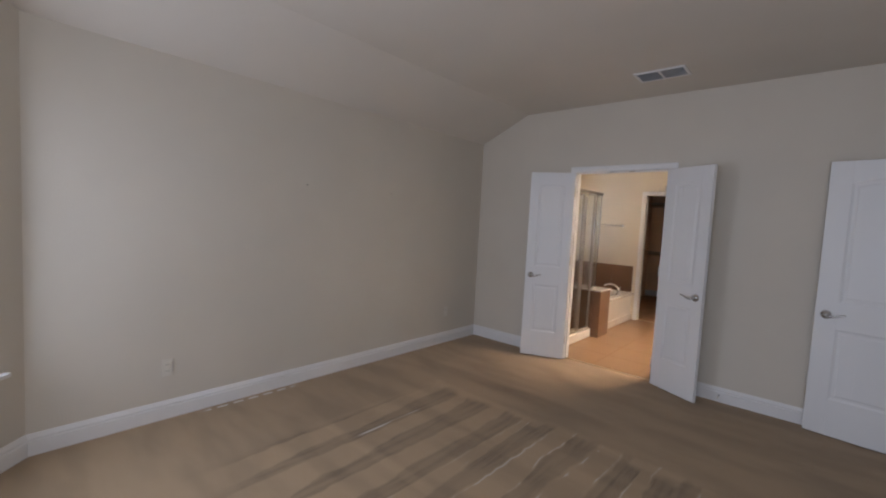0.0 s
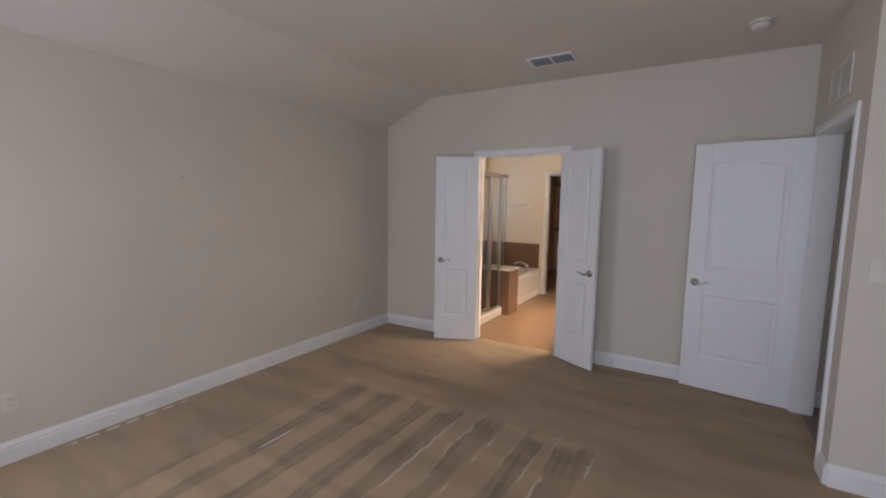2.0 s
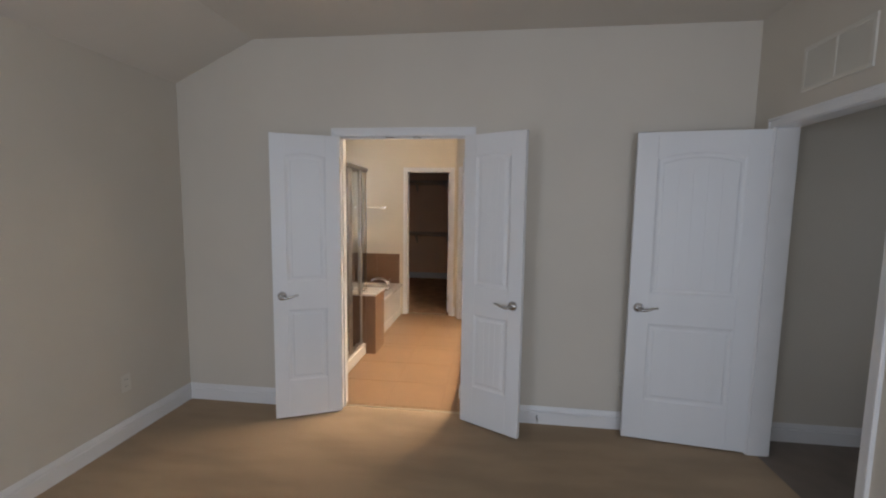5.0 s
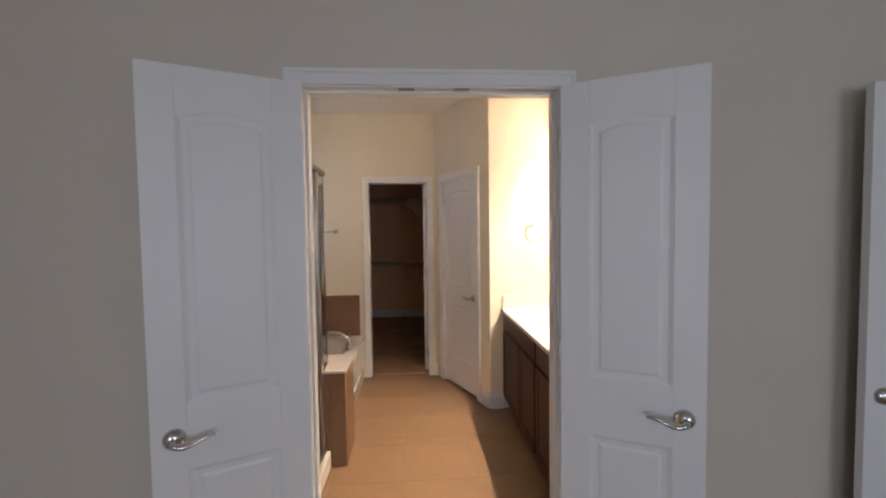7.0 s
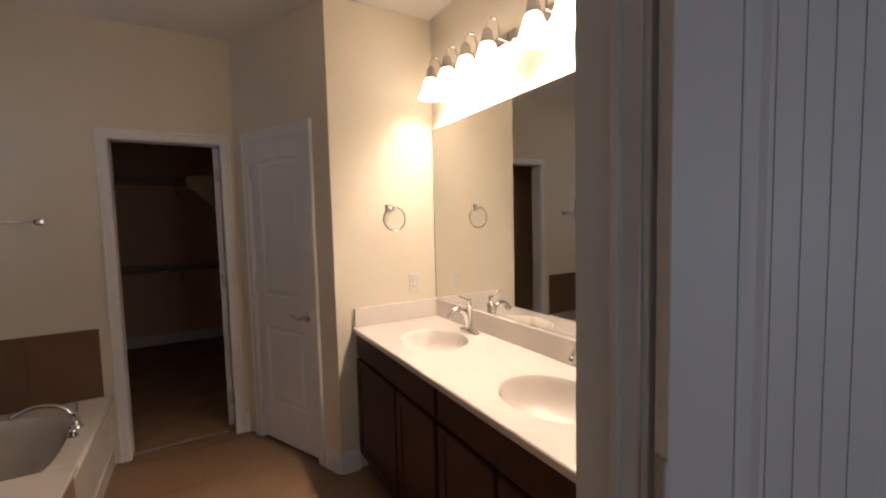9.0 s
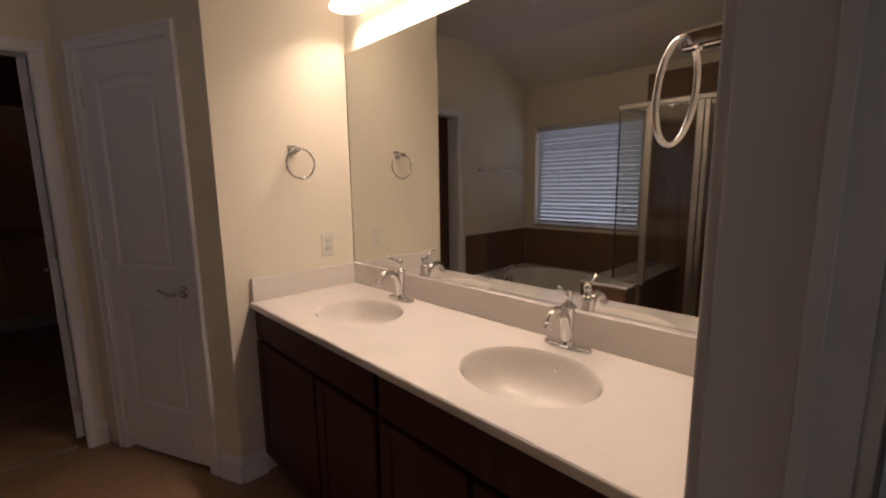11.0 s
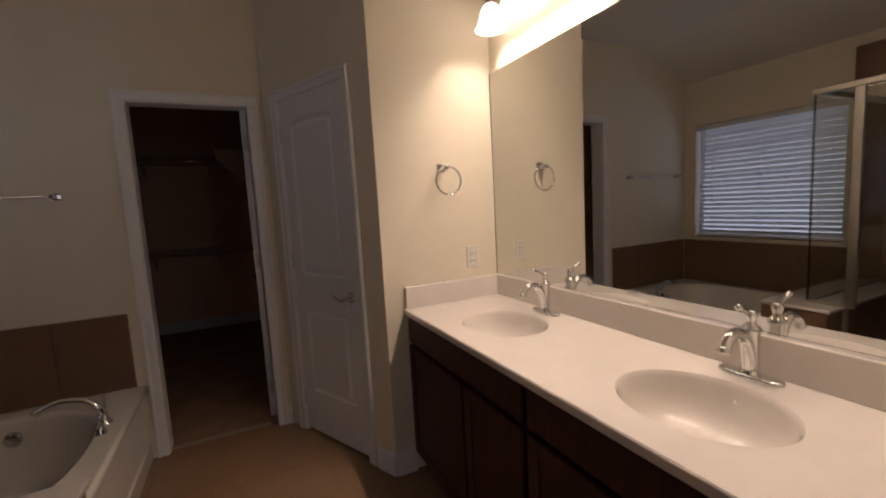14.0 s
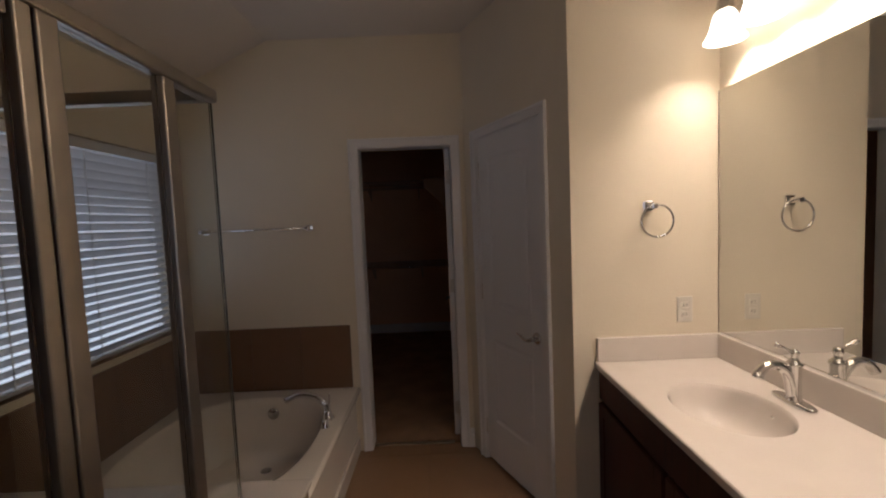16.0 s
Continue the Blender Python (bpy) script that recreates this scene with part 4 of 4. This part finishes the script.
# shower pan and enclosure
SX = -0.698
pan = thing("shower_pan", "cream shower pan with a raised curb", "shower")
part("floor", boxes(((LEFT + 0.011, TH + 0.011, 0), (SX - 0.06, BEN0, 0.03))), PORC, pan)
part("curb", add_box(bm_new(), (SX - 0.06, TH + 0.002, 0), (SX + 0.045, BEN0 + 0.006, 0.115), 0.010, 3), PORC, pan, "raised cream curb")
enc = thing("shower_enclosure", "framed glass shower enclosure with metal posts", "shower")
HZ0, HZ1, CORNER = 1.918, 1.955, 1.352


def rail(name, a, b, bevel=0.004):
    return part(name, add_box(bm_new(), a, b, bevel), STEEL, enc)


rail("header", (SX - 0.022, TH + 0.002, HZ0), (SX + 0.022, CORNER + 0.010, HZ1), 0.007)
rail("header", (LEFT + 0.012, CORNER - 0.028, HZ0), (SX - 0.022, CORNER + 0.010, HZ1), 0.006)
rail("bottom_track", (SX - 0.02, TH + 0.002, 0.115), (SX + 0.02, BEN0 - 0.013, 0.140))
rail("wall_channel", (SX - 0.014, TH + 0.002, 0.14), (SX + 0.014, TH + 0.026, HZ0))
rail("post", (SX - 0.018, 0.775, 0.14), (SX + 0.018, 0.805, HZ0))
rail("post", (SX - 0.021, 0.809, 0.14), (SX + 0.021, 0.850, HZ0))
rail("post", (SX - 0.018, 1.122, BENZ), (SX + 0.018, 1.168, HZ0))
rail("bench_channel", (SX - 0.012, BEN0 - 0.038, 0.14), (SX + 0.012, BEN0 - 0.013, BENZ - 0.023))
rail("door_rail", (SX - 0.012, TH + 0.035, 0.15), (SX + 0.012, 0.772, 0.175))
rail("door_rail", (SX - 0.012, TH + 0.035, HZ0 - 0.03), (SX + 0.012, 0.772, HZ0 - 0.006))
rail("bench_track", (SX - 0.010, 1.169, BENZ), (SX + 0.010, CORNER, BENZ + 0.012), 0.002)
rail("bench_track", (LEFT + 0.012, CORNER - 0.010, BENZ), (SX - 0.011, CORNER + 0.010, BENZ + 0.012), 0.002)
for a, b in (((SX - 0.003, TH + 0.03, 0.176), (SX + 0.003, 0.771, HZ0 - 0.032)), ((SX - 0.003, 0.852, 0.141), (SX + 0.003, 1.121, HZ0)), ((SX - 0.003, 1.170, BENZ + 0.013), (SX + 0.003, CORNER + 0.004, HZ0)), ((LEFT + 0.014, CORNER - 0.003, BENZ + 0.013), (SX - 0.005, CORNER + 0.003, HZ0))):
    g = part("glass_panel", boxes((a, b)), GLASS, enc, "clear glass panel")
    g.visible_shadow = False
part("glass_edge", boxes(((SX - 0.004, CORNER + 0.0045, BENZ + 0.013), (SX + 0.004, CORNER + 0.0075, HZ0))), mat("glass_edge_green", (0.10, 0.11, 0.09), 0.2), enc, "dark polished glass edge")
# blinds in the bathroom window
bl = thing("window_blind", "white horizontal slat blind lowered over the bathroom window", "blind")
BXC = LEFT - 0.045
part("headrail", add_box(bm_new(), (BXC - 0.03, WIN[0] + 0.012, WIN[3] - 0.055), (BXC + 0.035, WIN[1] - 0.012, WIN[3] - 0.004), 0.004), BLINDM, bl)
part("bottom_rail", add_box(bm_new(), (BXC - 0.024, WIN[0] + 0.014, WIN[2] + 0.010), (BXC + 0.024, WIN[1] - 0.014, WIN[2] + 0.026), 0.004), BLINDM, bl)
slat_bm = bm_new()
sw, tilt = 0.0255, radians(SLAT_TILT)
prof = []
for u in (-1, -0.5, 0, 0.5, 1):
    prof.append((u * sw, 0.0035 * (1 - u * u)))
prof = prof + [(p[0], p[1] - 0.0024) for p in reversed(prof)]
prof = [(x * math.cos(tilt) - z * math.sin(tilt), x * math.sin(tilt) + z * math.cos(tilt)) for x, z in prof]
add_prism(slat_bm, prof, 1, WIN[0] + 0.014, WIN[1] - 0.014)
slat = part("slat", slat_bm, BLINDM, bl, "", pose(BXC, 0, WIN[3] - 0.078))
z = WIN[3] - 0.078 - 0.0445
while z > WIN[2] + 0.045:
    s = new("slat", slat.data)
    s.parent = bl
    s.matrix_basis = pose(BXC + random.uniform(-0.0012, 0.0012), 0, z + random.uniform(-0.001, 0.001), 0, random.uniform(-1.5, 1.5), 0)
    z -= 0.0445
for y in (WIN[0] + 0.16, (WIN[0] + WIN[1]) / 2, WIN[1] - 0.16):
    part("ladder_cord", boxes(((BXC + 0.026, y - 0.003, WIN[2] + 0.02), (BXC + 0.0275, y + 0.003, WIN[3] - 0.05))), BLINDM, bl)
part("tilt_wand", add_tube(bm_new(), [(BXC + 0.045, WIN[1] - 0.09, WIN[3] - 0.05), (BXC + 0.050, WIN[1] - 0.088, WIN[3] - 0.62)], 0.004, 8), BLINDM, bl)
part("cord_tassel", add_lathe(bm_new(), [(0, 0.04), (0.004, 0.038), (0.010, 0.0), (0, 0)], pose(BXC + 0.050, WIN[1] - 0.05, WIN[3] - 0.60), 12), BLINDM, bl)


# ---- ceiling and wall fixtures ----
def register(name, m, w, h, label, cat, n, two=True, back=DUST, body=TRIM):
    """A louvred grille; local x by y, facing local -z."""
    g = thing(name, label, cat, m)
    fr = bm_new()
    f = 0.022
    for a, b in (((-w / 2, -h / 2), (w / 2, -h / 2 + f)), ((-w / 2, h / 2 - f), (w / 2, h / 2)), ((-w / 2, -h / 2 + f), (-w / 2 + f, h / 2 - f)), ((w / 2 - f, -h / 2 + f), (w / 2, h / 2 - f))):
        add_box(fr, (a[0], a[1], -0.010), (b[0], b[1], 0), 0.003)
    part("frame", fr, body, g)
    part("backing", boxes(((-w / 2 + f, -h / 2 + f, -0.002), (w / 2 - f, h / 2 - f, -0.0005))), back, g, "duct behind the louvres")
    if two:
        part("divider", boxes(((-0.007, -h / 2 + f, -0.011), (0.007, h / 2 - f, -0.002))), body, g)
    for k in range(n):
        y = -h / 2 + f + (h - 2 * f) * (k + 0.5) / n
        sl = bm_new()
        add_box(sl, (-w / 2 + f, -0.0065, -0.0006), (w / 2 - f, 0.0065, 0.0006))
        part("louvre", sl, LOUV if body is TRIM else body, g, "", pose(0, y, -0.007, 38 if body is TRIM else 12, 0, 0))
    return g


LOUV = mat("grey_white_louvre", (0.5, 0.5, 0.5), 0.5, spread=0.05)
register("ceiling_vent", pose(0.472, -0.598, CEIL_Z), 0.385, 0.235, "white two-section air vent in the bedroom ceiling", "vent", 11)
register("wall_grille", pose(RIGHT, -0.625, 2.325, 0, 90, 0) @ pose(0, 0, 0, 0, 0, 90), 0.44, 0.235, "white return air grille above the entry doorway", "vent", 16, True, DUST, PLATE)
register("bath_vent", pose(-0.31, 1.85, CEIL_Z), 0.25, 0.17, "white air vent in the bathroom ceiling", "vent", 14, False, CEIL)
sm = thing("smoke_detector", "round white smoke detector on the ceiling", "smoke detector", pose(1.875, -0.655, CEIL_Z, 180, 0, 0))
part("base", add_lathe(bm_new(), [(0, 0.012), (0.068, 0.012), (0.072, 0.006), (0.072, 0), (0, 0)]), PLATE, sm)
part("cover", add_lathe(bm_new(), [(0.058, 0.012), (0.060, 0.024), (0.052, 0.040), (0.030, 0.046), (0, 0.047)]), PLATE, sm)
part("sensor_slots", add_lathe(bm_new(), [(0.0605, 0.015), (0.0612, 0.017), (0.0612, 0.020), (0.0595, 0.022)]), DUST, sm)
for y, z in ((-2.466, 1.709), (-1.523, 1.711)):
    nail = part("wall_anchor", add_lathe(bm_new(), [(0, 0.005), (0.002, 0.005), (0.0025, 0.0005), (0.006, 0.0004), (0, 0)], pose(LEFT, y, z, 0, 90, 0), 10), NICKEL)
    tagged(nail, "small metal nail in the bedroom wall", "nail")
ds = thing("door_stop", "small spring door stop on the baseboard", "door stop")
part("spring", add_tube(bm_new(), [(1.0, -0.016, 0.06), (1.0, -0.075, 0.058)], 0.006, 8), NICKEL, ds)
part("tip", add_tube(bm_new(), [(1.0, -0.075, 0.058), (1.0, -0.090, 0.058)], 0.009, 10), PLATE, ds)
tagged(part("threshold", add_box(bm_new(), (-OPEN_L, 0.045, -0.003), (OPEN, 0.068, 0.006), 0.003), BRASS), "narrow metal strip between carpet and tile", "threshold", "", "structure")
tagged(part("threshold", add_box(bm_new(), (-0.572, FAR + 0.045, -0.004), (0.0, FAR + 0.075, 0.009), 0.003), BRASS), "narrow strip between tile and closet carpet", "threshold", "", "structure")

# closet shelves and rods
for z, nm in ((2.085, "upper"), (1.0, "lower")):
    s = thing("closet_shelf", "painted closet shelf with a hanging rod on the back wall", "shelf", None, "", "closet shelves")
    part("board", add_box(bm_new(), (-1.298, CLOSET_BACK - 0.30, z), (0.148, CLOSET_BACK - 0.017, z + 0.019), 0.002), WOODSH, s)
    part("cleat", boxes(((-1.298, CLOSET_BACK - 0.017, z - 0.07), (0.148, CLOSET_BACK - 0.001, z + 0.019))), WOODSH, s)
    part("rod", add_tube(bm_new(), [(-1.298, CLOSET_BACK - 0.26, z - 0.045), (0.148, CLOSET_BACK - 0.26, z - 0.045)], 0.016, 14), CHROME, s, "chrome hanging rod")
    for x in (-0.98, -0.32):
        b = bm_new()
        add_prism(b, [(CLOSET_BACK - 0.018, z), (CLOSET_BACK - 0.018, z - 0.22), (CLOSET_BACK - 0.03, z - 0.22), (CLOSET_BACK - 0.27, z - 0.07), (CLOSET_BACK - 0.28, z)], 0, x - 0.008, x + 0.008)
        part("bracket", b, WOODSH, s)
WOODSH2 = mat("pale_closet_gusset", (0.55, 0.42, 0.32), 0.6)
s = thing("closet_side_shelf", "painted closet shelf on the side wall with a gusset", "shelf")
part("board", add_box(bm_new(), (-0.20, 4.25, 1.965), (0.148, CLOSET_BACK - 0.31, 1.984), 0.002), WOODSH, s)
b = bm_new()
add_prism(b, [(0.148, 1.965), (-0.19, 1.965), (-0.19, 1.90), (0.0, 1.70), (0.148, 1.62)], 1, 4.27, 4.29)
part("gusset", b, WOODSH2, s)
part("rod", add_tube(bm_new(), [(-0.13, 4.29, 1.91), (-0.13, CLOSET_BACK - 0.31, 1.91)], 0.016, 12), CHROME, s)

# ---- outside ----
structure("ground", boxes(((-60, -60, -0.5), (60, 60, -0.3))), EXT, "dry grass ground outside the house", "ground")


# ---- tiles, last ----
def tile_mesh(name, w, h, t, bevel=0.001):
    me = bpy.data.meshes.new(name)
    bm = bm_new()
    add_box(bm, (0, 0, 0), (w, h, t))
    bevel = min(bevel, t * 0.6)
    up = [e for e in bm.edges if all(v.co.z > t - 1e-6 for v in e.verts)]
    bmesh.ops.bevel(bm, geom=up, offset=bevel, segments=1, affect="EDGES")
    bm.to_mesh(me)
    bm.free()
    return me


TILES = {}


def tile_field(parent, m, u0, u1, v0, v1, du, dv, t, material, joint=0.003, off=(0, 0)):
    """Tiles over a rectangle of the plane m (x, y in the plane, z out of it); cut at the edges."""
    def cuts(a, b, d, o):
        c = [a]
        x = a + ((o - a) % d)
        while x < b - 1e-4:
            if x > a + 1e-4:
                c.append(x)
            x += d
        return c + [b]
    us, vs = cuts(u0, u1, du, off[0]), cuts(v0, v1, dv, off[1])
    for a, b in zip(us, us[1:]):
        for c, d in zip(vs, vs[1:]):
            w, h = round(b - a - joint, 4), round(d - c - joint, 4)
            if w < 0.012 or h < 0.012:
                continue
            key = (w, h, t, material.name)
            if key not in TILES:
                TILES[key] = tile_mesh("tile", w, h, t)
                TILES[key].materials.append(material)
            ob = new("tile", TILES[key])
            ob.parent = parent
            ob.matrix_basis = m @ pose(a + joint / 2, c + joint / 2, 0)


# bathroom floor
tile_field(floor_bath, pose(0, 0, -0.0016), -0.645, 0.70, 0.072, TUB_Y0, 0.45, 0.45, 0.0016, FLOORT, 0.0025, (-0.17, 0.10))
tile_field(floor_bath, pose(0, 0, -0.0016), -0.66, 0.70, TUB_Y0, FAR + 0.04, 0.45, 0.45, 0.0016, FLOORT, 0.0025, (-0.17, 0.10))
# planes: x along the wall, y up, z into the room
P_FAR = pose(0, FAR, 0, 90, 0, 0)
P_LEFT = pose(LEFT, 0, 0, 90, 0, 90)
P_NORTH = pose(0, TH, 0, 90, 0, 180)


def backing(name, m, u0, u1, v0, v1, t, label):
    ob = part(name, boxes(((u0, v0, 0), (u1, v1, t))), BGROUT, None, "", m)
    return tagged(ob, label, "tile", "", "structure")


bk = backing("tile_wainscot", P_FAR, LEFT + 0.002, -0.678, DECK, 0.878, 0.003, "brown ceramic tile wainscot above the tub")
tile_field(bk, pose(0, 0, 0.003), LEFT + 0.006, -0.678, DECK + 0.002, 0.878, 0.333, 0.44, 0.006, BROWNT, 0.002, (-0.678, DECK))
bk = backing("tile_wainscot", P_LEFT, TUB_Y0, FAR - 0.01, DECK, 0.878, 0.003, "brown ceramic tile wainscot below the window")
tile_field(bk, pose(0, 0, 0.003), TUB_Y0, FAR - 0.012, DECK + 0.002, 0.878, 0.333, 0.44, 0.006, BROWNT, 0.002, (FAR, DECK))
bk = backing("tile_shower_wall", P_LEFT, TH + 0.01, TUB_Y0, 0.0, 2.38, 0.003, "brown ceramic tile shower wall")
tile_field(bk, pose(0, 0, 0.003), TH + 0.012, TUB_Y0, 0.03, 2.38, 0.333, 0.333, 0.006, BROWNT, 0.002, (TUB_Y0, 0.03))
bk = backing("tile_shower_wall", P_NORTH, 0.67, -LEFT - 0.004, 0.0, 2.38, 0.003, "brown ceramic tile shower side wall")
tile_field(bk, pose(0, 0, 0.003), 0.67, -LEFT - 0.012, 0.116, 2.38, 0.333, 0.333, 0.006, BROWNT, 0.002, (0.67, 0.03))
core = [o for o in bench.children if o.name.startswith("core")][0]
tile_field(core, pose(0, BEN0 + 0.008, 0, 90, 0, 0), SX + 0.047, BENX - 0.002, 0.002, BENZ - 0.024, 0.333, 0.64, 0.007, BROWNT, 0.002, (BENX, 0))
tile_field(core, pose(0, BEN0 + 0.008, 0, 90, 0, 0), LEFT + 0.014, SX + 0.045, 0.118, BENZ - 0.024, 0.333, 0.333, 0.007, BROWNT, 0.002, (BENX, 0))
tile_field(core, pose(BENX - 0.008, 0, 0, 90, 0, 90), BEN0 + 0.002, TUB_Y0 - 0.008, 0.002, BENZ - 0.024, 0.36, 0.64, 0.007, BROWNT, 0.002, (BEN0, 0))
